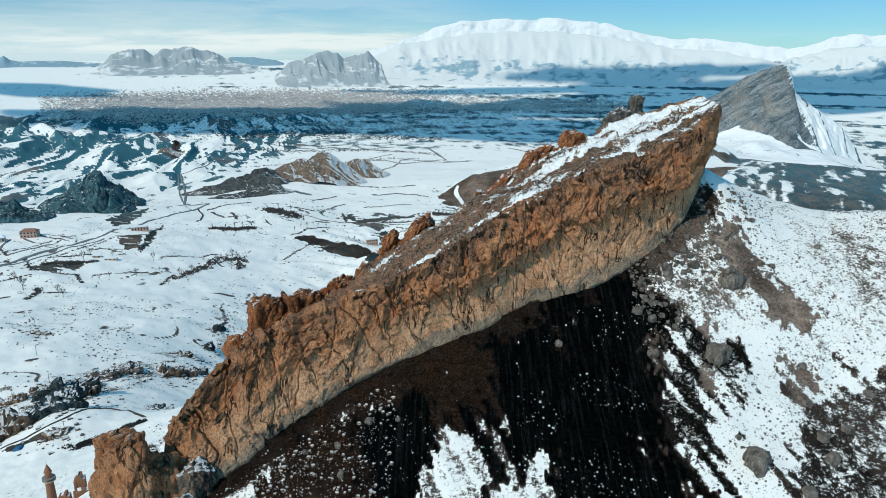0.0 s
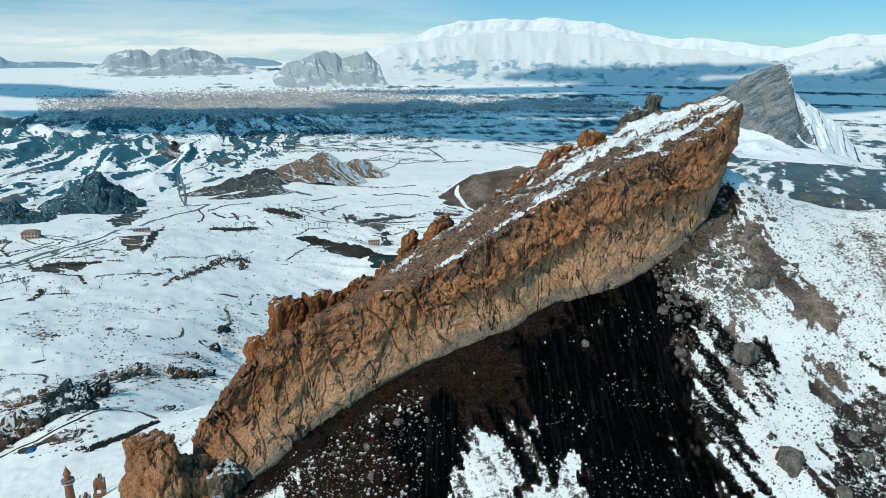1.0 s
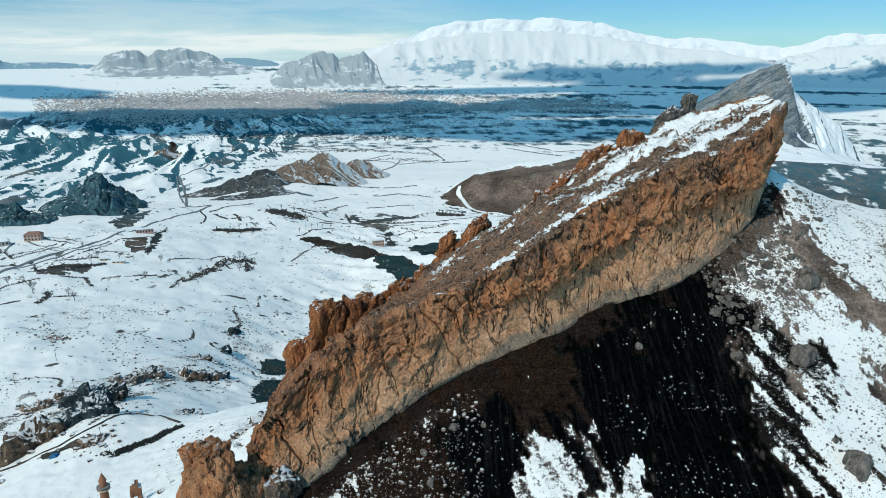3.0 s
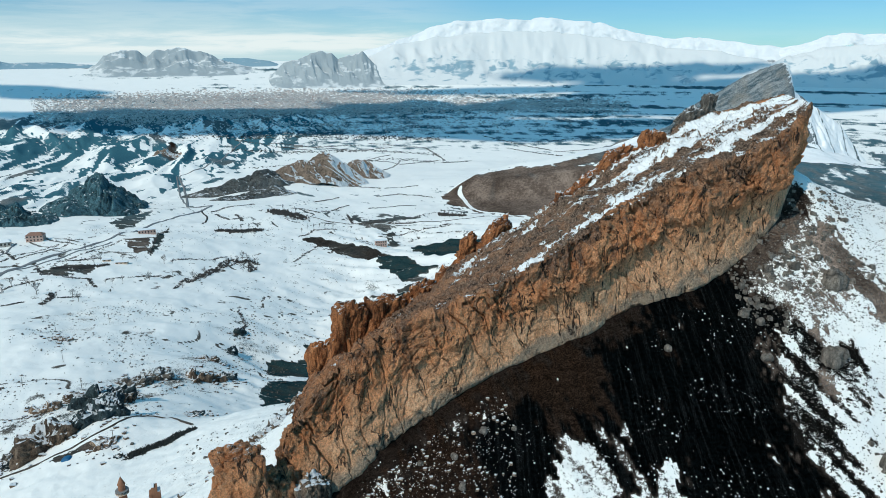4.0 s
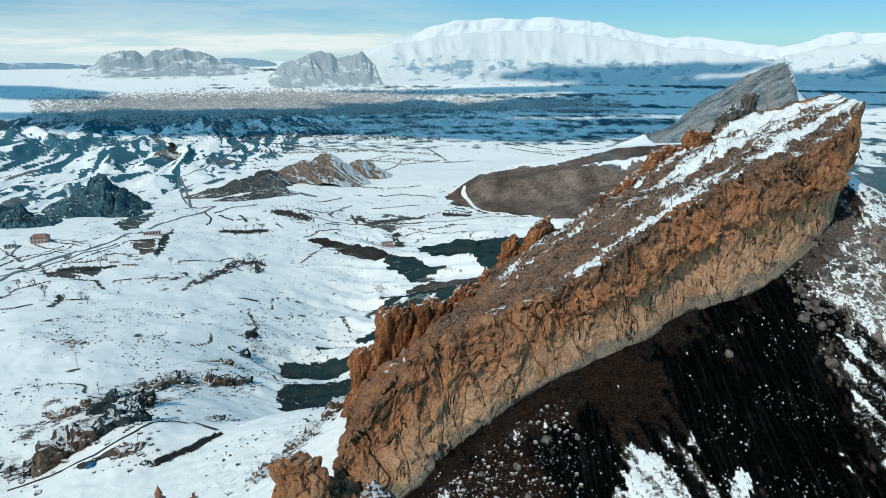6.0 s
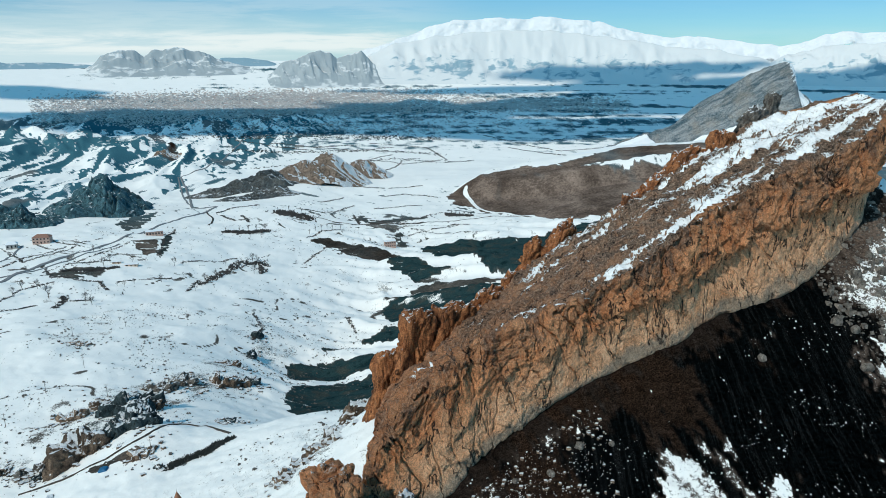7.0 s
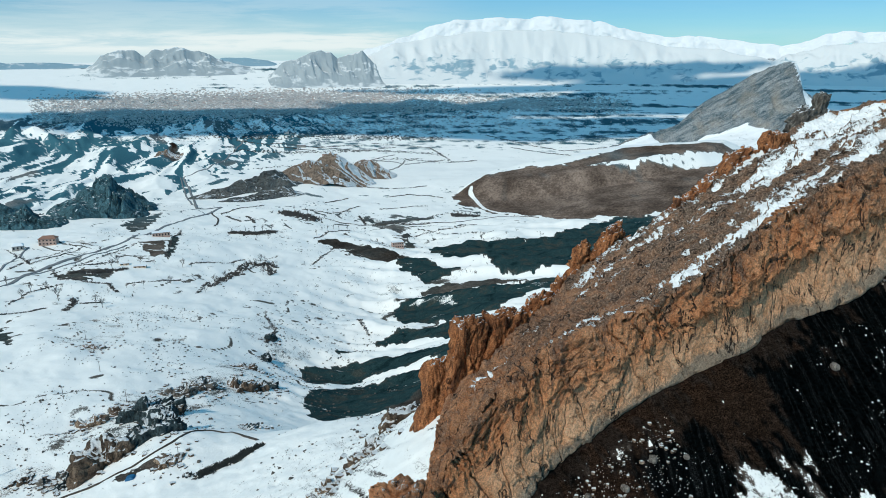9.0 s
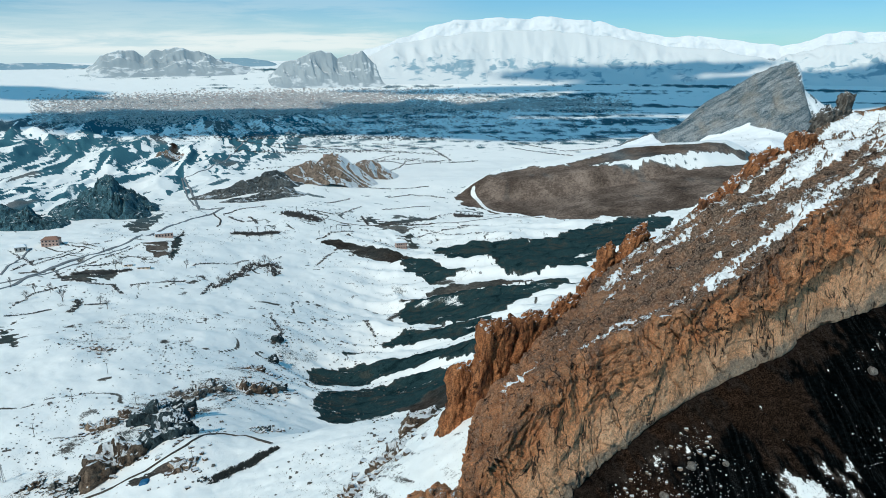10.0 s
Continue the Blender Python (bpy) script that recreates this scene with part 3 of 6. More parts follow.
GROUND = ground_material()
CRAG = crag_material()
RUST_ROCK = rock_material("rust_rock", (0.46, 0.19, 0.078), (0.25, 0.092, 0.036), (0.055, 0.027, 0.018))
GREY_ROCK = rock_material("grey_rock", (0.20, 0.18, 0.155), (0.10, 0.09, 0.08), (0.03, 0.028, 0.026), 1.4)
DARK_ROCK = rock_material("dark_rock", (0.090, 0.185, 0.215), (0.036, 0.092, 0.115), (0.012, 0.032, 0.040), 0.3, 0.98)
WET_ROCK = rock_material("wet_teal_rock", (0.060, 0.085, 0.092), (0.020, 0.038, 0.044), (0.006, 0.011, 0.013), 0.9, 0.88)
TAN_ROCK = rock_material("tan_valley_rock", (0.36, 0.26, 0.185), (0.19, 0.13, 0.092), (0.05, 0.039, 0.031), 0.9, 0.74)
BROWN_ROCK = rock_material("brown_rock", (0.21, 0.15, 0.105), (0.085, 0.062, 0.047), (0.014, 0.013, 0.012), 0.8, 0.80)
BOULDER = rock_material("boulder_stone", (0.27, 0.235, 0.20), (0.16, 0.14, 0.12), (0.06, 0.054, 0.048), 2.0, snow=0)
TAN_HILL = rock_material("bare_tan_earth", (0.30, 0.225, 0.175), (0.22, 0.165, 0.125), (0.14, 0.11, 0.088), 0.08, 0.98, lee=1.0, veins=0.0)
SLATE_HILL = rock_material("slaty_earth", (0.16, 0.16, 0.15), (0.09, 0.105, 0.11), (0.05, 0.065, 0.07), 0.08, 1.05, lee=0.7, veins=0.0)
ASPHALT = plain("worn_asphalt", (0.19, 0.195, 0.20), 0.8, 0.5, 0.15)
DIRT = plain("wet_dirt", (0.06, 0.05, 0.042), 0.9, 0.4, 0.3)


# ---- meshes ----
def mesh_of(name, verts, faces, mat, smooth=True):
    me = bpy.data.meshes.new(name)
    me.from_pydata(verts, [], faces)
    if mat:
        me.materials.append(mat)
    if smooth:
        me.shade_smooth()
    return me


def part(name, bm, mat, parent=None, label=""):
    me = bpy.data.meshes.new(name)
    bm.to_mesh(me)
    bm.free()
    me.materials.append(mat)
    ob = new(name, me)
    ob.parent = parent
    return tagged(ob, label)


def grid_faces(n, m, wrap=False):
    i = np.arange(n * m).reshape(n, m)
    j = np.roll(i, -1, 1) if wrap else i[:, 1:]
    k = i if wrap else i[:, :-1]
    return np.stack([k[:-1], k[1:], j[1:], j[:-1]], -1).reshape(-1, 4)


def paint(me, name, rgb):
    a = me.attributes.new(name, "FLOAT_COLOR", "POINT")
    if rgb.shape[1] == 3:
        rgb = np.concatenate([rgb, np.ones((len(rgb), 1))], 1)
    a.data.foreach_set("color", rgb.astype(np.float32).ravel())


# ---- ground ----
def line_distance(x, y, pts, closed=False):
    best = np.full(x.shape, 1e9)
    pts = list(pts)
    for (ax, ay), (bx, by) in zip(pts, pts[1:] + (pts[:1] if closed else [])):
        dx, dy = bx - ax, by - ay
        t = np.clip(((x - ax) * dx + (y - ay) * dy) / (dx * dx + dy * dy + 1e-9), 0, 1)
        best = np.minimum(best, np.hypot(x - ax - t * dx, y - ay - t * dy))
    return best


def within(x, y, pts):
    """Signed distance to an outline, above nought inside."""
    inside = np.zeros(x.shape, bool)
    for (ax, ay), (bx, by) in zip(pts, pts[1:] + pts[:1]):
        cross = (ay > y) != (by > y)
        inside ^= cross & (x < (bx - ax) * (y - ay) / ((by - ay) or 1e-9) + ax)
    d = line_distance(x, y, pts, True)
    return np.where(inside, d, -d)


def ground_cover(x, y, z, nx, ny, nz):
    far = np.hypot(x + 47, y)
    bare = 0.17 + 0.17 * fbm2(x / 45, y / 45, 5, 11) * step(250, 500, far)
    tan, red = np.full(x.shape, 0.35), np.full(x.shape, 0.08)
    slopes = step(300, 420, far) * (1 - step(1900, 2500, far))
    # stony specks, thin gullies and field edges on the snow slopes
    bare = bare + 0.34 * step(0.40, 0.9, fbm2(x / 13, y / 13, 4, 12)) * slopes * step(-0.3, 0.5, fbm2(x / 90, y / 90, 3, 13))
    rill = np.abs(fbm2(x / 85, y / 85, 3, 15))
    bare = bare + 0.60 * step(0.06, 0.0, rill) * slopes * step(-0.15, 0.35, fbm2(x / 130, y / 130, 3, 16)) * step(420, 700, far)
    terrace = np.abs(vn2((x * 0.5 + y * 0.86) / 26 + 0.8 * fbm2(x / 60, y / 60, 2, 17), (x - y) / 240, 18))
    bare = bare + 0.48 * step(0.14, 0.0, terrace) * slopes * step(0.0, 0.45, fbm2(x / 150, y / 150, 3, 19)) * step(700, 1000, far)
    # hills across the valley: bare on the slopes that face the eye's right
    hills = step(-560, -950, x - 0.12 * (y - 2000)) * step(1400, 1900, y) * (1 - step(3700, 4050, far))
    run, side_ = spur_lines(x, y)
    face = nx * 0.9 - ny * 0.25
    gully = fbm2(side_ / 27, run / 120, 5, 14, 0.6)
    open_ = fbm2(side_ / 240, run / 500, 3, 46)
    bare = bare + hills * (0.66 * step(0.06, 0.26, 0.75 * face + 0.55 * gully + 0.24 * open_ - 0.02) - 0.06 + 0.16 * fbm2(side_ / 14, run / 70, 3, 48))
    tan = tan * (1 - 0.95 * hills) + 0.5 * hills * step(0.42, 0.8, fbm2(x / 150, y / 300, 3, 49))
    red = red * (1 - hills)
    # patchwork of the plain, stubble showing through thin snow
    flat = step(2500, 3100, far)
    strip = fbm2(x / 520, far / 52, 5, 21)
    field = np.floor(rnd2(np.floor(x / 130 + 0.3 * np.floor(far / 60)), np.floor(far / 60), 23) * 3) / 3
    bare = bare + flat * (0.04 + 0.20 * step(2950, 3250, far) * (1 - step(3750, 3950, far)) + 0.14 * strip + 0.16 * field * (1 - step(3500, 3900, far)) + 0.10 * fbm2(x / 30, far / 22, 4, 22))
    built = step(3720, 3860, far + 40 * strip) * (1 - step(4130, 4300, far + 40 * strip)) * step(-2300, -1500, x) * step(1150, 700, x)
    bare = bare + built * (0.24 + 0.14 * fbm2(x / 70, far / 30, 3, 25))
    tan = tan + 0.4 * built
    right = step(100, 900, x) * step(3300, 3900, far)
    bare = bare + right * (0.08 + 0.34 * fbm2(x / 700, far / 30, 5, 24))
    snowy = step(4150, 4350, far) * step(700, -100, x)
    bare = bare + snowy * (0.26 * strip - 0.04)
    tan = tan + (0.14 - tan) * flat * (1 - hills)
    # the slope beneath the crag
    a, b = x * 0.91 + y * 0.40, x * 0.40 - y * 0.91
    near = 1 - step(330, 420, far)
    streak = fbm2(a / 2.2, b / 30, 4, 31)
    side = near * step(165, 200, a) * (1 - step(-165, -195, b) * step(222, 190, a))
    crest = step(10, 30, z - 196 - 0.16 * (x - 60))
    calm = 1 - 0.8 * step(140, 185, a)
    dots = 0.5 * fbm2(a / 1.1, b / 1.8, 2, 39) + 0.5 * fbm2(a / 2.6, b / 7, 3, 40)
    bare = bare + near * (0.06 + 0.15 * streak * calm) + side * (0.15 + 0.15 * fbm2(a / 14, b / 26, 3, 32) + 0.26 * dots) * (1 - 0.85 * crest)
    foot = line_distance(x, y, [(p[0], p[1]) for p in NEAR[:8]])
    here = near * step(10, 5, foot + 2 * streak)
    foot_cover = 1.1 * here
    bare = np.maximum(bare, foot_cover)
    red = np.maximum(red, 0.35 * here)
    tan = tan * (1 - 0.85 * here)
    # outlines
    for name, (v, g, r, soft, pts) in PATCHES.items():
        xs, ys = [p[0] for p in pts], [p[1] for p in pts]
        pad = 6 * soft
        box = (x > min(xs) - pad) & (x < max(xs) + pad) & (y > min(ys) - pad) & (y < max(ys) + pad)
        if not box.any():
            continue
        px, py = x[box], y[box]
        size = soft * 4
        wide = 1.0 if min(ys) < 400 else (1.6 if min(ys) < 1000 else 4.0)
        close = min(ys) < 280 and max(ys) < 320
        d = within(px, py, pts) + soft * (1.6 * fbm2(px / size, py / size, 5, 33, 0.6) + ((1.6 * streak[box] * calm[box] + 1.4 * dots[box]) if close else 0))
        w = step(-soft * 0.6, soft * 0.6, d)
        here = v + ((0.26 * streak[box] * calm[box] + 0.30 * dots[box] * (1 - calm[box])) if close else 0.14 * fbm2(px / (12 * wide), py / (12 * wide), 3, 35) - (0.42 * step(0.46, 0.80, fbm2((px - 0.3 * py) / 60, (py + 0.2 * px) / 14, 4, 38, 0.6)) if 500 < min(ys) and max(ys) < 1700 else 0))
        if name == 'grey_slope':
            here = here + 0.34 * fbm2((px - 0.5 * py) / 34, (py + 0.4 * px) / 150, 5, 34, 0.66) - 0.35 * step(2200, 2800, py)
        bare[box] += (here - bare[box]) * w
        tan[box] += (np.clip(g * (1 + (0.6 if wide < 4 else 0.3) * fbm2(px / (9 * wide), py / (26 * wide), 3, 36)), 0, 1) - tan[box]) * w
        red[box] += (np.clip(r * (1 + 0.6 * fbm2(px / (13 * wide), py / (30 * wide), 3, 37)), 0, 1) - red[box]) * w
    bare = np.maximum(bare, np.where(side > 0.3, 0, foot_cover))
    # the snowed-in path on the brown hill
    d = line_distance(x, y, TRAIL)
    bare = bare * step(3, 7, d)
    # slate soil from mid range on, painted haze tint further out
    slate_haze = 0.6 * step(320, 480, far) + 0.4 * step(1300, 2100, far)
    return np.stack([np.clip(bare, 0, 1.2), np.clip(tan, 0, 1), np.clip(red, 0, 1), slate_haze], -1)


def ground_sheet():
    th = np.radians(np.r_[np.linspace(-50, 50, 801)[:-1], np.linspace(50, 310, 40)[:-1]])
    r = np.r_[np.linspace(0.01, 70, 6)[:-1], np.exp(np.linspace(math.log(70), math.log(4900), 730))]
    t, rr = np.meshgrid(th, r)
    x, y = -47 + rr * np.sin(t), rr * np.cos(t)
    z = height(x, y)
    pts = np.stack([x, y, z], -1)
    du, dv = np.roll(pts, -1, 1) - np.roll(pts, 1, 1), np.gradient(pts, axis=0)
    nrm = np.cross(dv, du)
    nrm = nrm / (np.linalg.norm(nrm, axis=-1, keepdims=True) + 1e-9)
    nrm = nrm * np.sign(nrm[..., 2:] + 1e-9)
    cover = ground_cover(x, y, z, nrm[..., 0], nrm[..., 1], nrm[..., 2])
    n, m = t.shape
    i = np.arange(n * m).reshape(n, m)
    j = np.roll(i, -1, 1)
    faces = np.stack([i[:-1], i[1:], j[1:], j[:-1]], -1).reshape(-1, 4)[:, ::-1]
    me = mesh_of("ground", pts.reshape(-1, 3), faces, GROUND)
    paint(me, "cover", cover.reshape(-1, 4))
    tagged(new("ground", me), "snow-covered mountain land with bare dark and brown slopes", "ground", kind="structure")


ground_sheet()


def road(name, width, pts, mat, label):
    p = np.array(pts, float)
    s = np.r_[0, np.cumsum(np.hypot(*np.diff(p, axis=0).T))]
    k = np.linspace(0, s[-1], max(int(s[-1] / 8), 8))
    x, y = np.interp(k, s, p[:, 0]), np.interp(k, s, p[:, 1])
    for _ in range(6):
        x[1:-1], y[1:-1] = (x[:-2] + 2 * x[1:-1] + x[2:]) / 4, (y[:-2] + 2 * y[1:-1] + y[2:]) / 4
    tx, ty = np.gradient(x), np.gradient(y)
    ln = np.hypot(tx, ty)
    tx, ty = tx / ln, ty / ln
    rows = []
    for off, up in ((-0.5, -1.0), (-0.46, 0.6), (-0.15, 0.75), (0.15, 0.75), (0.46, 0.6), (0.5, -1.0)):
        qx, qy = x - ty * off * width, y + tx * off * width
        rows.append(np.stack([qx, qy, height(qx, qy) + up], -1))
    v = np.stack(rows, 1)
    me = mesh_of(name, v.reshape(-1, 3), grid_faces(len(x), 6)[:, ::-1], mat)
    return tagged(new(name, me), label, "road", kind="structure")


for key, (wide, line) in ROADS.items():
    road("road", wide, line, DIRT if key in ("track", "fieldtrack", "side") else ASPHALT,
         "narrow muddy track between snow banks" if key in ("track", "fieldtrack", "side") else "wet grey asphalt road cleared of snow")

# ---- the crag ----
# stations from its low end to its prow: foot, upper front edge, rear crest
FOOT = ((-84, 181, 170), (-79, 183, 171), (-70, 187, 174), (-49, 202, 186), (-21, 216, 199), (8, 225, 207), (31, 236, 214), (57, 244, 219), (78, 255, 228), (90, 264, 235), (99, 275, 243))
EDGE = ((-84, 190, 186), (-80, 191, 195), (-68, 203, 208), (-52, 211, 217), (-26, 217, 225), (0, 224, 236), (24, 240, 249), (48, 247, 257.5), (72, 256, 263.5), (93, 266, 271), (110, 286, 280))
REAR = ((-86, 202, 180), (-84, 211, 187), (-78, 226, 193), (-66, 246, 197), (-42, 276, 207), (-12, 297, 222), (18, 301, 240), (45, 309, 256), (70, 325, 265), (92, 336, 271.5), (112, 308, 282.5))


def along(stations, n):
    p = np.array(stations, float)
    k = np.linspace(0, len(p) - 1, n)
    q = np.stack([np.interp(k, np.arange(len(p)), p[:, c]) for c in range(3)], -1)
    w = n // len(p) // 2
    ker = np.hanning(2 * w + 1)
    ker = ker / ker.sum()
    pad = np.concatenate([np.repeat(q[:1], w, 0), q, np.repeat(q[-1:], w, 0)])
    return np.stack([np.convolve(pad[:, c], ker, "valid") for c in range(3)], -1)


def normals_of(p):
    n = np.cross(np.gradient(p, axis=0), np.gradient(p, axis=1))
    return n / (np.linalg.norm(n, axis=-1, keepdims=True) + 1e-9)


def crag():
    n, tall, wide, back = 900, 230, 150, 40
    foot, edge, rear = along(FOOT, n), along(EDGE, n), along(REAR, n)
    a = np.r_[0, np.cumsum(np.linalg.norm(np.diff(foot, axis=0), axis=1))]
    tang = np.gradient(foot, axis=0)
    out = np.stack([tang[:, 1], -tang[:, 0], 0 * a], -1)
    out = out / np.linalg.norm(out, axis=1, keepdims=True)
    rows, hs, kinds = [], [], []
    # scalloped lip of the hanging upper beds
    lip = 0.43 + 0.10 * vn2(a / 26, 0 * a + 3, 5) + 0.15 * np.abs(vn2(a / 9, 0 * a + 8, 6)) + 0.03 * vn2(a / 2.5, 0 * a + 2, 8)
    hang = 0.10 + 0.90 * step(70, 125, a + 14 * vn2(a / 18, 0 * a + 1, 7))
    for t in np.linspace(0, 1, 6)[:-1]:
        rows.append(foot - out * 7 * (1 - t) + np.array((0, 0, -14 * (1 - t))))
        hs.append(0 * a)
        kinds.append(0)
    for t in np.linspace(0, 1, tall):
        over = 2.3 * hang * step(lip - 0.02, lip + 0.07, t) * (1 - step(0.60, 1.0, t) * 0.9) - 1.1 * hang * math.sin(math.pi * min(1, t * 2.0)) * (1 - step(lip - 0.02, lip + 0.03, t))
        rows.append(foot + (edge - foot) * t + out * (over * (0.5 + 0.5 * step(15, 60, a)))[:, None] + np.array((0, 0, 1.5 * math.sin(math.pi * t) * 0.5)))
        hs.append(0 * a + t)
        kinds.append(1)
    for t in np.linspace(0, 1, wide)[1:]:
        sag = -3.0 * math.sin(math.pi * t) * step(150, 60, a)
        rows.append(edge + (rear - edge) * t + np.array((0, 0, 1.0)) * sag[:, None])
        hs.append(0 * a + 1)
        kinds.append(2)
    for t in np.linspace(0, 1, back)[1:]:
        rows.append(rear - out * (16 * t) + np.array((0, 0, -46 * t)))
        hs.append(0 * a + 0.8)
        kinds.append(3)
    p = np.stack(rows, 1)
    h, kind = np.stack(hs, 1), np.array(kinds)[None, :] + 0 * np.stack(hs, 1)
    nrm = normals_of(p)
    if (nrm[:, 60] * out).sum() < 0:
        nrm = -nrm
    x, y, z = p[..., 0], p[..., 1], p[..., 2]
    aa = a[:, None] + 0 * x
    face = (kind <= 1) * 1.0
    top = (kind == 2) * 1.0
    wob = 3 * fbm3(x / 9, y / 9, z / 9, 3, 50)
    upper = np.maximum(step(lip[:, None] - 0.10, lip[:, None] + 0.10, h), 0.32 * step(90, 60, aa))
    d = 1.5 * fbm3(x / 15, y / 15, z / 15, 4, 51)
    # rounded buttresses parted by upright clefts, then lumps within them
    for wide_, high, amp, cleft, thin, seed in ((23, 70, 2.8, 2.2, 0.020, 501), (9.5, 26, 1.0, 1.4, 0.034, 502), (4.2, 9.0, 0.3, 0.5, 0.04, 503)):
        lean = 0.35 if seed == 501 else -0.2
        b = np.abs(fbm2((aa + lean * (z - 200) + wob * (1.2 if seed == 501 else 0.7)) / wide_, z / high + 0.02 * aa, 2, seed))
        share = 0.20 + 0.80 * upper if seed != 501 else 0.35 + 0.65 * upper
        d = d + face * share * (amp * (np.minimum(b, 0.6) - 0.3))
        d = d - face * (0.5 + 0.5 * upper) * step(0.02, 0.10, h) * cleft * np.exp(-(b / thin) ** 2)
    wx, wy, wz = x + wob, y + wob, z + 0.6 * wob
    gap, own, tilt = worley(wx / 5.2, wy / 5.2, wz / 7 - 0.2 * aa / 7, 53)
    d = d + (0.22 + 0.78 * upper) * (1.1 * (own - 0.5) + 1.7 * tilt) * (1 - 0.7 * top)
    gap, own, tilt = worley(x / 1.9, y / 1.9, z / 2.2, 54)
    d = d + (0.3 + 0.7 * upper) * (0.34 * (own - 0.5) + 0.55 * tilt) * (1 - 0.6 * top)
    d = d + (0.45 + 0.55 * upper) * (0.30 * fbm3(x / 3.2, y / 3.2, z / 3.2, 5, 54, 0.62) + 0.22 * fbm3(x / 0.9, y / 0.9, z / 1.1, 3, 77, 0.65))
    # hollows weathered into the crusted upper beds
    d = d - 0.7 * face * upper * step(0.36, 0.80, fbm3(x / 6.5, y / 6.5, z / 5.0, 3, 66))
    bed = h * 5.5 + 1.4 * fbm2(aa / 24, z / 30, 3, 67) + 0.25 * own
    d = d + face * upper * (1.5 * (bed - np.floor(bed)) - 0.7) * step(-0.2, 0.35, fbm2(aa / 17, z / 12, 3, 68))
    # long thin cracks down the lower wall
    joint = np.abs(vn2((aa + 0.25 * z + 0.9 * wob) / 11, z / 50, 56))
    d = d - face * 1.3 * step(0.035, 0.0, joint) * step(0.05, 0.2, h) * step(-0.2, 0.2, vn2(aa / 16, z / 14, 61))
    joint = np.abs(vn2((aa - 0.8 * z + 1.0 * wob) / 10, z / 34 + 5, 57))
    d = d - face * 0.8 * step(0.03, 0.0, joint) * step(0.12, 0.3, h) * step(0.0, 0.3, vn2(aa / 13, z / 10, 62))
    # beds cropping out along the back, with furrows between them
    deep = np.clip((np.arange(p.shape[1]) - 4 - tall)[None, :] / (wide - 1), 0, 1) + 0 * x
    lay = deep * 7.5 + 1.5 * fbm2(aa / 34, deep * 2.2, 4, 59, 0.55) + 0.010 * aa
    saw = lay - np.floor(lay)
    d = d + top * (1.9 * saw ** 1.6 - 0.9 + 0.9 * fbm3(x / 6, y / 6, z / 3, 4, 58) + 0.35 * fbm3(x / 1.6, y / 1.6, z / 1.6, 3, 60, 0.65))
    d = d * step(0.0, 0.015, (np.arange(n) / n)[:, None]) * (1 - 0.6 * step(0.93, 1.0, (np.arange(n) / n)[:, None])) * np.where(kind == 0, 0.5, 1)
    p = p + nrm * d[..., None]
    fin = normals_of(p)
    fin = fin * np.sign((fin * nrm).sum(-1, keepdims=True))
    slope = fin[..., 2]
    s = (np.arange(n) / n)[:, None]
    lie = 0.10 + 0.52 * step(0.22, 0.66, s) + 0.56 * fbm2(aa / 42, deep * 9, 5, 71, 0.62) + 0.7 * (slope - 0.84) + 0.46 * step(0.62, 0.1, saw) - 0.30
    lie = lie + 0.25 * step(0.50, 0.80, s) * step(0.04, 0.25, deep) - 0.25 * step(0.10, 0.0, deep) * step(0.9, 0.6, s)
    gully = np.abs(deep - 0.80 + 0.35 * (s - 0.15) + 0.04 * fbm2(aa / 9, deep * 6, 3, 74))
    lie = lie + 0.75 * step(0.07, 0.02, gully) * step(0.05, 0.10, s) * step(0.34, 0.26, s)
    lie = np.where(kind == 2, lie, 0.34 * step(0.62, 0.92, slope))
    strata = np.stack([np.clip(h + 0.05 * vn2(aa / 20, z / 8, 73), 0, 1), np.clip(lie, 0, 1), top * (0.25 + 0.75 * step(0.25, 0.6, s))], -1)
    # the prow's blunt end
    ring = p[-1]
    mid = ring.mean(0)
    caps = [ring]
    for t in np.linspace(0, 1, 26)[1:]:
        q = ring + (mid - ring) * t + np.array((0.80, 0.52, 0.1)) * (7.5 * math.sin(t * math.pi / 2))
        q = q + (fin[-1] * (1 - t) + np.array((0.8, 0.5, 0)) * t) * (0.9 * fbm3(q[:, 0] / 4, q[:, 1] / 4, q[:, 2] / 4, 4, 75))[:, None] * step(0, 0.2, t)
        caps.append(q)
    caps = np.stack(caps)
    holder = tagged(new("crag"), "long tilted ochre rock crag with snow patches on its back", "rock crag")

    def piece(name, q, st, label):
        me = mesh_of(name, q.reshape(-1, 3), grid_faces(*q.shape[:2]), CRAG)
        paint(me, "strata", st.reshape(-1, 3))
        ob = new(name, me)
        ob.parent = holder
        tagged(ob, label)

    lo, hi = 4 + tall, 4 + tall + wide - 1
    piece("cliff_face", p[:, :lo + 1], strata[:, :lo + 1], "sheer ochre cliff face with cracks and dark crust")
    piece("summit_slope", p[:, lo:hi + 1], strata[:, lo:hi + 1], "gently tilted slabs with streaks of snow")
    piece("rear_cliff", p[:, hi:], strata[:, hi:], "steep rusty back of the crag")
    piece("prow", caps, np.repeat(strata[-1:], 26, 0) * np.array((1, 0, 1)), "blunt overhanging rock prow")


crag()


# ---- single rocks ----
def ball(level):
    bm = bmesh.new()
    bmesh.ops.create_icosphere(bm, subdivisions=level, radius=1)
    v = np.array([q.co[:] for q in bm.verts])
    f = [[q.index for q in t.verts] for t in bm.faces]
    bm.free()
    return v, np.array(f)


BALLS = {k: ball(k) for k in (2, 3, 4, 5, 6)}


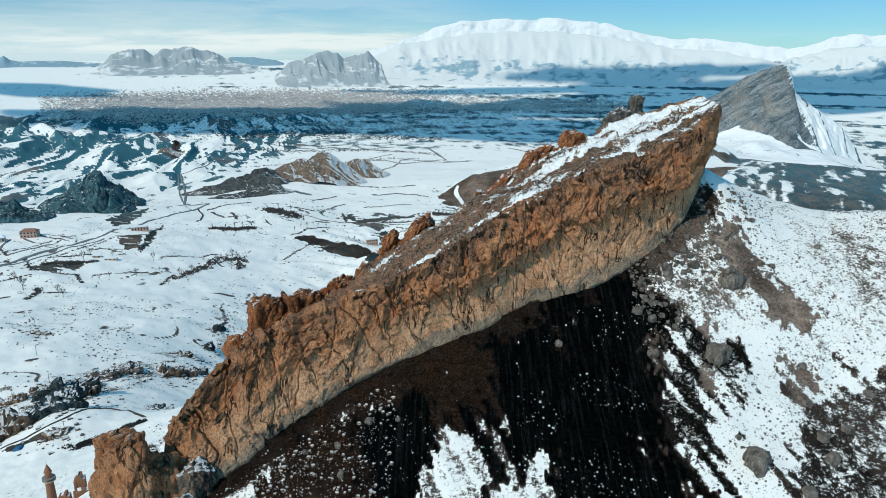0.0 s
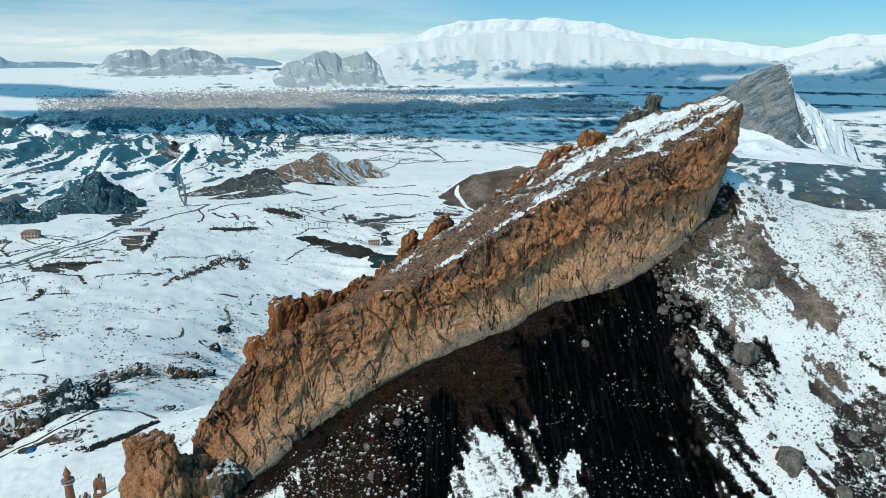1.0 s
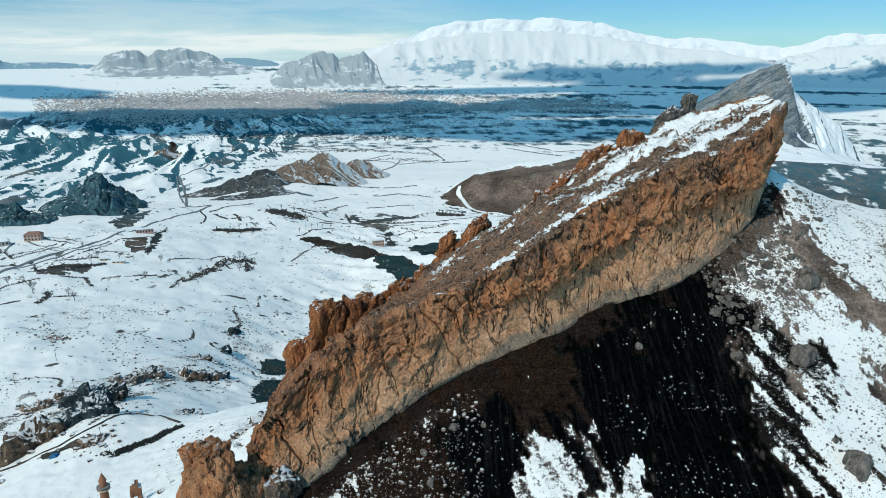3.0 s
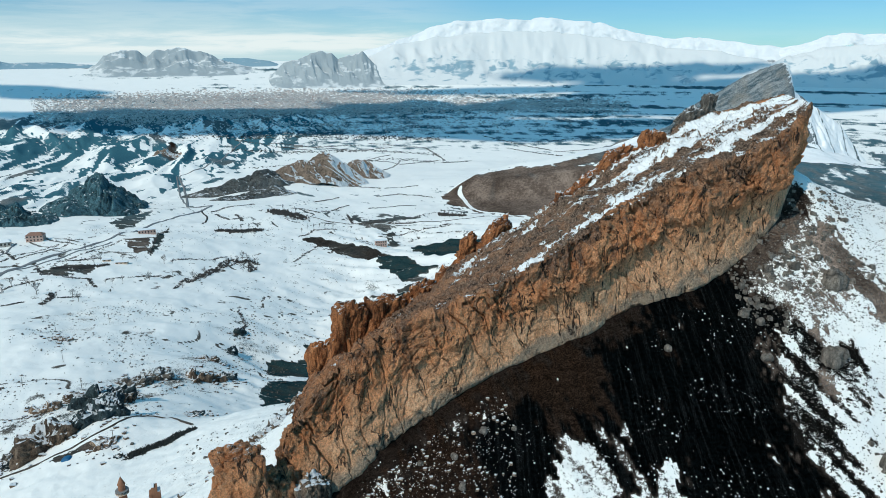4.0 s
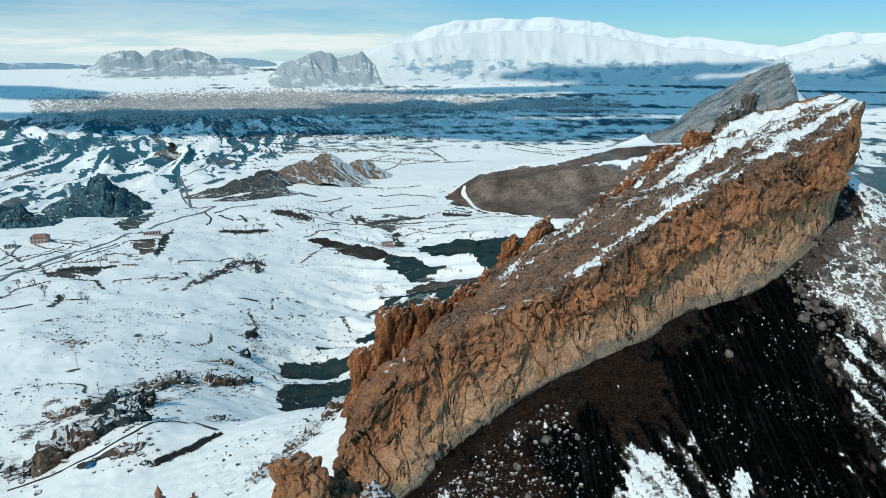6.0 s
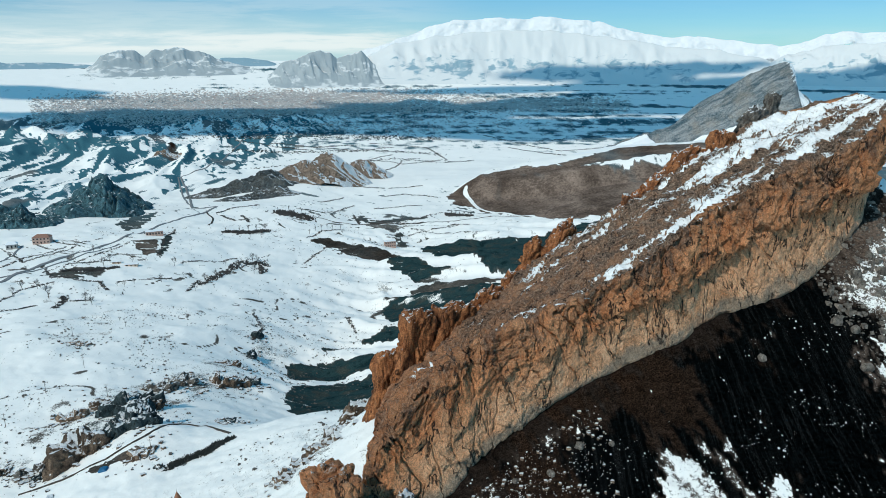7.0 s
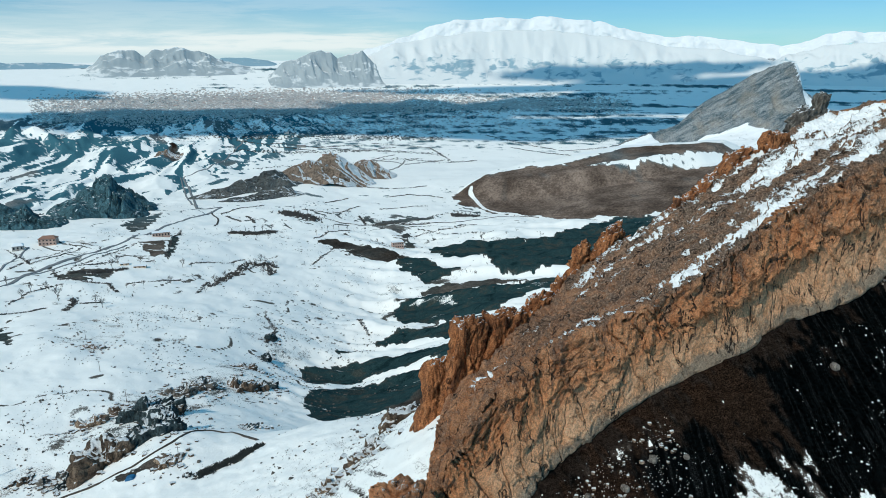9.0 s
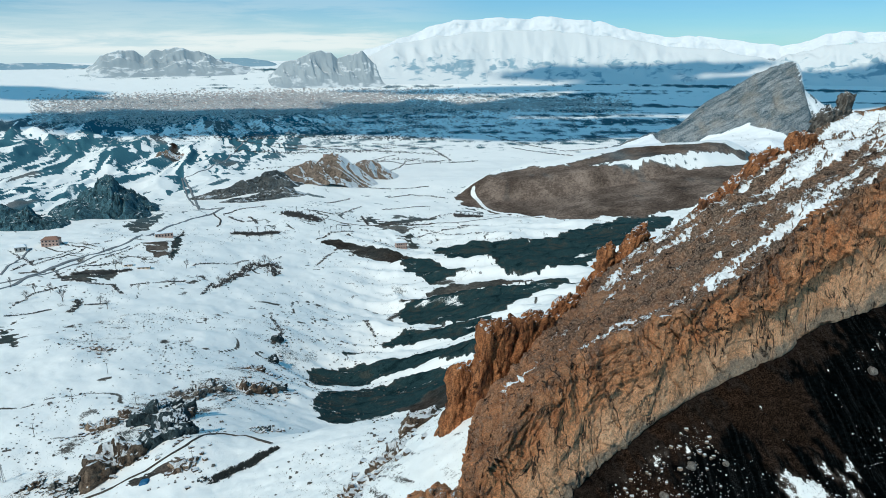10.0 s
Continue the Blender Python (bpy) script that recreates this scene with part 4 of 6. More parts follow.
def rock(name, x, y, top, size, turn, seed, mat, label, level=5, lean=(0.0, 0.0), boxy=0.55, rough=0.22, category="rock", group=""):
    """A weathered rock: size is its width, depth and height; top is the height of its highest point."""
    v, f = BALLS[level]
    k = np.max(np.abs(v), 1, keepdims=True)
    q = v * (1 - boxy) + v / k * boxy * 0.88
    w, dp, hh = size
    q = q * (np.array((w, dp, hh)) / 2)
    m = min(w, dp, hh)
    o = seed * 7.3
    n1 = fbm3(q[:, 0] / m * 2 + o, q[:, 1] / m * 2, q[:, 2] / m * 1.4, 5, seed)
    bend = 0.25 * n1
    gap, own, tilt = worley(q[:, 0] / m * 1.9 + o + bend, q[:, 1] / m * 1.9 + bend, q[:, 2] / m * 1.1, seed + 9)
    push = n1 * 0.5 + 0.9 * (own - 0.5) + 0.9 * tilt - 0.45 * step(0.12, 0.0, gap)
    if level > 4:
        gap, own, tilt = worley(q[:, 0] / m * 5 + o, q[:, 1] / m * 5 + bend, q[:, 2] / m * 3.2, seed + 11)
        push = push + 0.35 * (own - 0.5) + 0.4 * tilt - 0.2 * step(0.1, 0.0, gap)
    q = q + v * (push * rough * m)[:, None]
    q = q + v * (0.10 * rough * m * fbm3(q[:, 0] / m * 9 + o, q[:, 1] / m * 9, q[:, 2] / m * 7, 3, seed + 4))[:, None]
    q[:, 0] += lean[0] * q[:, 2]
    q[:, 1] += lean[1] * q[:, 2]
    c, s = math.cos(radians(turn)), math.sin(radians(turn))
    q = np.stack([q[:, 0] * c - q[:, 1] * s, q[:, 0] * s + q[:, 1] * c, q[:, 2] - q[:, 2].max()], -1)
    me = mesh_of(name, q, f, mat)
    if mat is CRAG:
        paint(me, "strata", np.stack([np.clip(0.9 + q[:, 2] / hh, 0, 1), 0.45 * step(-0.10 * hh, -0.02 * hh, q[:, 2]), 0 * q[:, 2]], -1))
    ob = new(name, me)
    ob.location = (x, y, top)
    return tagged(ob, label, category, group)


OUT = "rust-red rock outcrop standing on the crag's rear edge"
rock("rock_pinnacle", -73, 262, 208, (15, 9, 54), 28, 1, RUST_ROCK, "tall rust-red rock pinnacle with upright cracks", 6, (0.16, 0), 0.8, 0.2)
rock("rock_pinnacle", -60, 266, 209, (15, 10, 52), 25, 2, RUST_ROCK, "tall rust-red rock slab beside a snow gully", 6, (0.20, 0), 0.8, 0.2)
rock("rock_pinnacle", -84, 262, 192, (10, 9, 46), 20, 3, RUST_ROCK, "lower rust-red rock rib with loose debris", 5, (0.15, 0), 0.7, 0.25)
rock("rock_outcrop", -48, 273, 212, (19, 9, 34), 38, 4, RUST_ROCK, OUT, 6, (0.5, 0), 0.45, 0.3)
rock("rock_outcrop", -36, 284, 215, (18, 8, 30), 42, 5, RUST_ROCK, OUT, 6, (0.6, 0), 0.4, 0.3)
rock("rock_outcrop", -25, 297, 226, (7, 6, 24), 30, 6, RUST_ROCK, "small pointed rust-red rock spike", 5, (0.3, 0), 0.4, 0.28)
rock("rock_outcrop", -12, 301, 232.5, (14, 8, 24), 30, 7, RUST_ROCK, "leaning rust-red rock block", 6, (0.55, 0), 0.5, 0.26)
rock("rock_outcrop", 16, 302, 244, (22, 8, 22), 34, 8, RUST_ROCK, OUT, 6, (0.9, 0), 0.4, 0.3)
rock("rock_outcrop", 28, 305, 252.5, (24, 9, 22), 32, 9, RUST_ROCK, OUT, 6, (0.9, 0), 0.45, 0.3)
rock("rock_outcrop", 42, 310, 261, (25, 9, 22), 20, 10, RUST_ROCK, OUT, 6, (0.7, 0), 0.45, 0.3)
rock("rock_outcrop", 56, 310, 267.5, (11, 9, 18), 15, 11, RUST_ROCK, "rounded tan rock knob above the snow", 5, (0.15, 0), 0.65, 0.16)
rock("rock_outcrop", 83.5, 341.3, 274.8, (22, 8, 15), 25, 12, GREY_ROCK, "low brown rock ledge below a tooth", 5, (0.5, 0), 0.5, 0.25)
rock("rock_outcrop", 91.5, 344.3, 280.6, (7, 6, 22), 25, 13, GREY_ROCK, "small upright rock tooth with a snow cap", 5, (0.05, 0), 0.6, 0.22)
rock("rock_outcrop", -92, 179, 196, (17, 15, 34), 20, 14, CRAG, "squat tan rock tower with a snowy head", 6, (-0.02, 0), 0.7, 0.16)
rock("rock_outcrop", -84.5, 183, 188, (17, 11, 32), 20, 15, CRAG, "tan rock saddle joining tower and crag", 5, (0, 0), 0.6, 0.2)
rock("rock_outcrop", -74, 185, 183.5, (12, 8, 16), 30, 16, TAN_ROCK, "brown rock block with a snow cap", 5, (0, 0), 0.5, 0.22)
rock("rock_outcrop", -78, 177, 177, (13, 9, 14), 25, 17, TAN_ROCK, "low dark rock covered by snow", 5, (0, 0), 0.4, 0.25)

# boulders on the scree: plan place and radius
BOULDERS = (
    (89, 213, 4.2), (88, 176, 4.0), (68, 232, 2.0), (39, 221, 1.6), (104, 243, 4.2), (145, 265, 1.3), (-32, 192, 1.2), (69, 215, 1.8), (82, 248, 1.9),
    (79, 225, 1.1), (72, 228, 1.5), (117, 212, 1.4), (112, 197, 1.5), (111, 178, 2.2), (111, 185, 2.1), (100, 168, 2.2), (-42, 192, 1.0), (-23, 198, 1.3),
    (86, 184, 1.0), (92, 249, 1.9), (101, 258, 1.5), (90, 255, 1.5), (102, 252, 1.7), (121, 271, 1.2), (71, 243, 1.4), (110, 214, 1.2), (120, 188, 1.8), (133, 201, 1.7), (-14, 197, 0.9), (-30, 183, 1.2),
)
rs = random.Random(4)
for i, (bx, by, br) in enumerate(BOULDERS):
    bz = float(height(np.array([bx]), np.array([by]))[0])
    sz = (2 * br * rs.uniform(0.9, 1.15), 2 * br * rs.uniform(0.8, 1.0), 2 * br * rs.uniform(0.7, 0.95))
    rock("boulder", bx, by, bz + sz[2] * 0.66, sz, rs.uniform(0, 180), 100 + i, BOULDER,
         "large rounded grey boulder on the scree" if br > 3 else "grey boulder lying on the snowy scree", 4 if br > 3 else 3, (0, 0), 0.45, 0.14, category="boulder", group="boulders on the scree")

# rocks on the valley slope: plan place, size, height above the ground, turn
VALLEY_ROCKS = (
    ("dark_cliff", -281, 474, 30, 16, 22, 20, WET_ROCK, "dark teal rock cliff rising from snow"),
    ("dark_cliff", -268, 482, 12, 10, 12, -15, BROWN_ROCK, "brown rock cliff with snow in its cracks"),
    ("rock_bluff", -274, 402, 31, 18, 18, 35, BROWN_ROCK, "big brown rock bluff above a road cut"),
    ("rock_bluff", -253, 418, 22, 14, 13, 35, WET_ROCK, "black wet rock beside a brown bluff"),
    ("rock_bluff", -228, 372, 9, 7, 5, 25, TAN_ROCK, "small ochre rock at the roadside"),
    ("rock_bluff", -250, 576, 28, 14, 11, 8, BROWN_ROCK, "layered brown rock ledge in the snow"),
    ("rock_bluff", -272, 557, 20, 12, 8, 15, GREY_ROCK, "grey rock ledge broken by snow"),
    ("rock_bluff", -236, 588, 16, 9, 9, 0, BROWN_ROCK, "tan rock ledge with a snow cap"),
    ("rock_bluff", -318, 472, 14, 9, 9, 20, TAN_ROCK, "ochre rock face in the snow slope"),
    ("rock_bluff", -304, 486, 15, 8, 7, 10, BROWN_ROCK, "low brown rock band under snow"),
    ("rock_bluff", -206, 459, 7, 6, 5, 0, WET_ROCK, "lone dark rock on the snow slope"),
    ("rock_bluff", -255, 640, 11, 8, 7, 0, BROWN_ROCK, "brown rock knob below a gully"),
    ("rock_bluff", -225, 600, 10, 7, 6, 0, WET_ROCK, "dark jagged rock beside the gully"),
    ("rock_bluff", -404, 660, 14, 8, 5, 0, TAN_ROCK, "rusty flat rock showing through snow"),
    ("rock_bluff", -312, 396, 8, 6, 6, 0, GREY_ROCK, "snow-capped grey rock in a cluster"),
    ("rock_bluff", -328, 404, 6, 5, 5, 30, BROWN_ROCK, "snow-capped brown rock in a cluster"),
    ("rock_bluff", -296, 390, 9, 6, 7, 50, WET_ROCK, "dark split rock in a cluster"),
    ("rock_bluff", -303, 402, 5, 4, 5, 10, GREY_ROCK, "small grey rock in a cluster"),
    ("rock_bluff", -283, 508, 16, 8, 8, 20, WET_ROCK, "dark broken rock rib in snow"),
    ("rock_bluff", -283, 538, 18, 9, 8, 10, GREY_ROCK, "grey broken rock rib in snow"),
    ("rock_bluff", -255, 711, 12, 8, 8, 80, WET_ROCK, "dark frozen gully wall in the snow"),
    ("rock_bluff", -262, 770, 10, 7, 10, 70, WET_ROCK, "dark cleft rock at the gully head"),
    ("rock_bluff", -108, 286, 14, 9, 6, 40, BROWN_ROCK, "broken reddish rock debris below the pinnacles"),
    ("rock_bluff", -92, 318, 22, 7, 5, 30, BROWN_ROCK, "reddish rock rib running into the valley"),
    ("rock_bluff", -122, 268, 9, 7, 4, 10, TAN_ROCK, "reddish boulders half under snow"),
)
for i, (nm, rx, ry, w, dp, hh, tn, mt, lab) in enumerate(VALLEY_ROCKS):
    rz = float(height(np.array([rx]), np.array([ry]))[0])
    rock(nm, rx, ry, rz + hh * 0.8, (w * 1.6, dp * 1.5, hh * 2.2), tn, 40 + i, mt, lab, 5, (0.15, 0.1), 0.42, 0.27)


def mound(name, cx, cy, long, wide, tall, turn, lean, seed, mat, label, dig=8.0, soft=0.0):
    """A craggy hill on the ground: long and wide are its half sizes; lean shifts the top along its length."""
    n = 130
    u, v = np.meshgrid(np.linspace(-1, 1, n), np.linspace(-1, 1, n))
    rough = fbm2(u * 3 + seed, v * 3, 5, seed)
    crest = np.interp(u, (-1, -0.5, lean - 0.12, lean, lean + 0.18, 0.75, 1), (0, 0.38, 0.86, 1, 0.72, 0.3, 0))
    crest = crest * (1 - soft) + soft * np.cos(np.clip(u - lean * 0.5 * (1 - u * u), -1, 1) * math.pi / 2) ** 1.2
    side = np.clip(1 - np.abs(v + 0.25 * vn2(u * 3, v * 3, seed + 1)) - 0.12 * np.abs(u), 0, 1)
    ribs = np.abs(vn2((u + 0.4 * v + 0.25 * rough) * 5, v * 1.5, seed + 2))
    rise = crest * side ** 0.85 * (1 + 0.25 * rough) - 0.20 * step(0.4, 0.0, ribs) * step(0, 0.3, side) * step(1.0, 0.6, side) * crest
    gap, own, tilt = worley(u * 5 + rough, v * 4, u * 0 + seed, seed + 5)
    rise = rise + (1 - soft) * crest * step(0, 0.3, side) * (0.16 * (own - 0.5) + 0.22 * tilt + 0.06 * fbm2(u * 14, v * 14, 3, seed + 6))
    c, s = math.cos(radians(turn)), math.sin(radians(turn))
    x, y = cx + u * long * c - v * wide * s, cy + u * long * s + v * wide * c
    rim = step(0, 0.1, rise)
    z = height(x, y) - dig * (1 - rim) + tall * np.maximum(rise, 0)
    ob = new(name, mesh_of(name, np.stack([x, y, z], -1).reshape(-1, 3), grid_faces(n, n)[:, ::-1], mat))
    return tagged(ob, label, "hill")


mound("dark_hill", -832, 1650, 125, 150, 74, 18, 0.2, 70, DARK_ROCK, "dark craggy hill with little snow beside the road")
mound("dark_hill", -905, 1450, 90, 60, 34, 10, 0.1, 71, DARK_ROCK, "low dark rocky mound in the snow")
mound("dark_hill", -1010, 1540, 90, 60, 40, 10, -0.1, 72, DARK_ROCK, "low dark rocky mound at the road")
mound("bare_knoll", -405, 2200, 170, 120, 80, 12, 0.2, 81, TAN_HILL, "bare tan knoll with snow lying in its gullies", dig=3.0, soft=0.8)
mound("bare_knoll", -268, 2360, 95, 80, 58, -8, -0.2, 82, TAN_HILL, "second bare brown knoll behind the first", soft=0.8)
mound("slate_spur", -600, 2040, 175, 50, 44, 22, 0.5, 83, SLATE_HILL, "dark slaty spur running down from the knoll")
mound("slate_spur", -530, 1930, 130, 36, 24, 30, 0.5, 84, SLATE_HILL, "low grey earth spur below the knoll")
mound("red_mound", -1115, 2900, 60, 45, 26, 0, 0, 85, TAN_HILL, "small rusty mound beside the far road")


def ground_z(x, y):
    return float(height(np.array([float(x)]), np.array([float(y)]))[0])


# ---- the sharp peak across the saddle ----
def peak_material():
    """Grey limestone in slanting beds, with snow where the mesh says that it lies."""
    m, nt, b = material("bedded_peak_rock", 0.92)
    turn = add(nt, "ShaderNodeMapping", Rotation=(0, radians(31), 0))
    nt.links.new(coords(nt), turn.inputs["Vector"])
    flat = add(nt, "ShaderNodeMapping", Scale=(0.012, 0.020, 0.10))
    nt.links.new(turn.outputs["Vector"], flat.inputs["Vector"])
    beds = add(nt, "ShaderNodeTexNoise", Scale=1.0, Detail=8, Roughness=0.68, Distortion=0.6)
    nt.links.new(flat.outputs["Vector"], beds.inputs["Vector"])
    beds = beds.outputs["Fac"]
    grain, big = noise_tex(nt, 0.26, 6, 0.62), noise_tex(nt, 0.014, 5, 0.6)
    mixed = maths(nt, "ADD", maths(nt, "MULTIPLY", beds, 0.72), maths(nt, "MULTIPLY", grain, 0.28))
    col = blend(nt, ramp(nt, mixed, 0.38, 0.62), (0.050, 0.085, 0.105), (0.27, 0.285, 0.29))
    col = blend(nt, ramp(nt, big, 0.46, 0.70, 0.0, 0.6), col, (0.30, 0.26, 0.215))
    col = blend(nt, 0.4, col, blend(nt, ramp(nt, grain, 0.32, 0.68), (0.25, 0.25, 0.25), (1.6, 1.6, 1.6)), "MULTIPLY")
    lying = maths(nt, "ADD", attribute(nt, "snow").outputs["Fac"], maths(nt, "MULTIPLY", maths(nt, "SUBTRACT", maths(nt, "ADD", maths(nt, "MULTIPLY", beds, 0.6), maths(nt, "MULTIPLY", grain, 0.4)), 0.5), 1.3))
    col = blend(nt, ramp(nt, lying, 0.47, 0.56), col, (0.85, 0.86, 0.87))
    nt.links.new(col, b.inputs["Base Color"])
    bump(nt, b, maths(nt, "ADD", maths(nt, "MULTIPLY", grain, 0.5), beds), 0.6, 3.0)
    return m


def peak():
    n = 300
    u, v = np.meshgrid(np.linspace(-760, 330, n), np.linspace(-450, 400, n))
    x, y = 1091 + u, 2372 + v
    base = height(x, y) - 6
    top = np.interp(u, (-760, -528, -436, -335, -256, -170, -110, -70, -20, 0, 14, 28, 38, 60, 125, 212, 330), (-90, -16, 18, 56, 118, 182, 216, 234, 250, 250, 240, 220, 185, 162, 116, 58, -100))
    spine = np.maximum(top - base, 0)
    rough = fbm2(u / 90 + 4, v / 90, 5, 301)
    bend = v + 26 * vn2(u / 80, v / 80, 302) + 0.10 * (u + 200)
    side = np.clip(1 - np.abs(bend) / 420, 0, 1)
    head = np.clip(1 - np.abs(bend) / np.interp(u, (-760, -430, -394, -225, -60, 20, 90, 200, 330), (10, 12, 40, 66, 92, 120, 130, 60, 20)), 0, 1)
    # a steep rock head on a gentler skirt
    part_ = np.interp(u, (-760, -420, -394, -250, -60, 10, 90, 330), (1.0, 1.0, 0.45, 0.52, 0.66, 0.55, 0.45, 0.5))
    z = spine * (part_ * side ** 1.3 + (1 - part_) * head ** 0.85)
    z = z + 6 * rough * step(0.02, 0.3, side) * step(0, 40, spine)
    # slanting ribs and beds on the faces
    rib = np.abs(fbm2((u + 0.55 * v + 22 * rough) / 60, v / 260, 2, 303))
    z = z - 18 * step(0.30, 0.0, rib) * step(0.0, 0.25, head) * step(0, 90, spine) * step(0.99, 0.86, side)
    bed = (z - 0.6 * u + 10 * rough) / 17
    z = z + 5.0 * (bed - np.floor(bed) - 0.5) * step(0.02, 0.2, head) * step(0.99, 0.88, head)
    z = z + 4.5 * fbm2(u / 18, v / 18, 4, 306, 0.6) * step(0.0, 0.25, head) * step(1.0, 0.9, head)
    p = np.stack([x, y, base + (z + 6) * step(0.0, 0.12, side * step(-760, -700, u) * step(330, 300, u))], -1)
    # bare head, and a bare wedge below it where the slope breaks
    wedge = step(22, 0, np.abs(u + 40 + 0.35 * (v + 150)) - np.interp(v, (-330, -260, -120, -60), (0, 34, 60, 66))) * step(-330, -300, v)
    bare = np.maximum(step(0.0, 0.10, head) * step(110, -10, u + 0.25 * v + 55 * rough), 0.85 * wedge)
    bare = np.maximum(bare, 0.42 * step(0.55, 0.75, fbm2((u + 0.5 * v) / 30, v / 130, 4, 307) + 0.6) * step(0.05, 0.3, side) * step(30, 90, spine))
    streak = step(0.30, 0.0, np.abs(fbm2((u + 0.2 * v) / 38, v / 200, 3, 308))) * step(20, 60, u) * step(0.05, 0.2, side)
    bare = np.maximum(bare, 0.95 * streak)
    snow = 0.95 - 0.74 * bare + 0.12 * step(0.93, 1.0, head) + 0.05 * step(0, 60, u)
    faces = grid_faces(n, n)[:, ::-1]
    high = ((head > 0.02) & (u < 34)).reshape(-1)[faces].any(1)
    holder = tagged(new("rock_peak"), "sharp leaning grey rock peak above a snow apron", "mountain")
    for nm, pick, lab in (("rock_head", high, "steep grey rock head in slanting beds"), ("snow_skirt", ~high, "snowy lower slopes with rock ribs")):
        used, index = np.unique(faces[pick], return_inverse=True)
        me = mesh_of(nm, p.reshape(-1, 3)[used], index.reshape(-1, 4), PEAK)
        paint(me, "snow", np.repeat(snow.reshape(-1)[used][:, None], 3, 1))
        ob = new(nm, me)
        ob.parent = holder
        tagged(ob, lab)


PEAK = peak_material()
peak()


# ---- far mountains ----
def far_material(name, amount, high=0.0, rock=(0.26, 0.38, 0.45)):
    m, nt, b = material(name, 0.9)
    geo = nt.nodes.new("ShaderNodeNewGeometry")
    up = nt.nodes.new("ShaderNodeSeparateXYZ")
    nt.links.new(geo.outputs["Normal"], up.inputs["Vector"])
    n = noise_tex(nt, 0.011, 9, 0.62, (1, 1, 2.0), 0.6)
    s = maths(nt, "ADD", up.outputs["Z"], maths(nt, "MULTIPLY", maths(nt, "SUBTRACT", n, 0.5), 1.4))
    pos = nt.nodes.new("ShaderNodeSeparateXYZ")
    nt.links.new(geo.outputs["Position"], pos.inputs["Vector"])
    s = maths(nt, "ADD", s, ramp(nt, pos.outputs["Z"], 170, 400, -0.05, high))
    # distance haze is painted into the bare rock colour as blue
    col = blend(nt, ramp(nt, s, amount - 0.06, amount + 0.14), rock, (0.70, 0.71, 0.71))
    nt.links.new(col, b.inputs["Base Color"])
    return m


FAR_WHITE, FAR_MIXED, FAR_BARE = far_material("far_deep_snow", 0.52, 0.6), far_material("far_thin_snow", 0.78, 0.0, (0.36, 0.40, 0.42)), far_material("far_hazy_slope", 0.95)


def mountain(name, label, crest, mat, near, deep, seed, rough=1.0, foot=150):
    """A range far off; crest: bearing in thousandths of a radian and height of its top over the eye, in thousandths."""
    c = np.array(crest, float)
    n, m = 260, 46
    th = np.linspace(c[0, 0], c[-1, 0], n) / 1000
    top = np.interp(th * 1000, c[:, 0], c[:, 1]) / 1000
    top = top + 0.0016 * rough * fbm2(th * 60, th * 0 + seed, 5, seed)
    rr = np.linspace(0, 1, m)
    t, r = np.meshgrid(th, rr, indexing="ij")
    dist = near + deep * r
    crest_z = 300 + (near + deep * 0.7) * top
    x, y = -47 + dist * np.sin(t), dist * np.cos(t)
    base = height(x, y) - 4
    lift = np.where(r < 0.7, (r / 0.7) ** 1.5, 1 - ((r - 0.7) / 0.3) ** 2)
    edge = step(0, 0.14, np.linspace(0, 1, n))[:, None] * step(1, 0.86, np.linspace(0, 1, n))[:, None]
    rel = (crest_z[:, None] - base) * lift
    rel = rel * (1 + 0.16 * rough * (ridged2(t * 44 + 0.8 * r, r * 1.6, 4, seed + 7) - 0.9) * np.sin(np.pi * np.clip(r / 0.7, 0, 1)))
    rel = rel * (1 + 0.22 * rough * fbm2(t * 26 + 1.5 * r, r * 5 + 3 * vn2(t * 8, r, seed), 5, seed) * np.sin(np.pi * np.clip(r / 0.7, 0, 1)))
    z = base + np.maximum(rel, 0) * edge
    p = np.stack([x, y, z], -1)
    holder = tagged(new(name), label, "mountain")
    for nm, lo, hi in (("lower_slope", 0, 16), ("summit_ridge", 15, m)):
        q = p[:, lo:hi]
        ob = new(nm, mesh_of(nm, q.reshape(-1, 3), grid_faces(n, q.shape[1]), mat))
        ob.parent = holder
    return holder


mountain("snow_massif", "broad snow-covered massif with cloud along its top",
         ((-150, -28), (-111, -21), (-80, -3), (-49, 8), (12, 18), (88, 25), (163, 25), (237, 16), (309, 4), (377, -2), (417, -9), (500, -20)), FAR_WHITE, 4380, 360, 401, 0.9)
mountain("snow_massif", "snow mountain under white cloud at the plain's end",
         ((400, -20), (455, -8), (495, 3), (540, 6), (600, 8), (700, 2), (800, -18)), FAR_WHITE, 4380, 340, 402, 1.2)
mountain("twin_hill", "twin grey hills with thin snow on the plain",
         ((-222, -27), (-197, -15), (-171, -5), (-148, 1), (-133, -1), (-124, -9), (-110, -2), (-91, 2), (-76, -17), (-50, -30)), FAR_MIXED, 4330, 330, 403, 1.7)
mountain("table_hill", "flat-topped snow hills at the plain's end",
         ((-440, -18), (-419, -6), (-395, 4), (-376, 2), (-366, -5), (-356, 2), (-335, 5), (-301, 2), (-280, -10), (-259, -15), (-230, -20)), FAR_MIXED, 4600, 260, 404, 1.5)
mountain("low_ridge", "long low haze-blue ridge far across the plain",
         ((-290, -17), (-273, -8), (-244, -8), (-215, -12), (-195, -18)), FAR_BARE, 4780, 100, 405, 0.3)
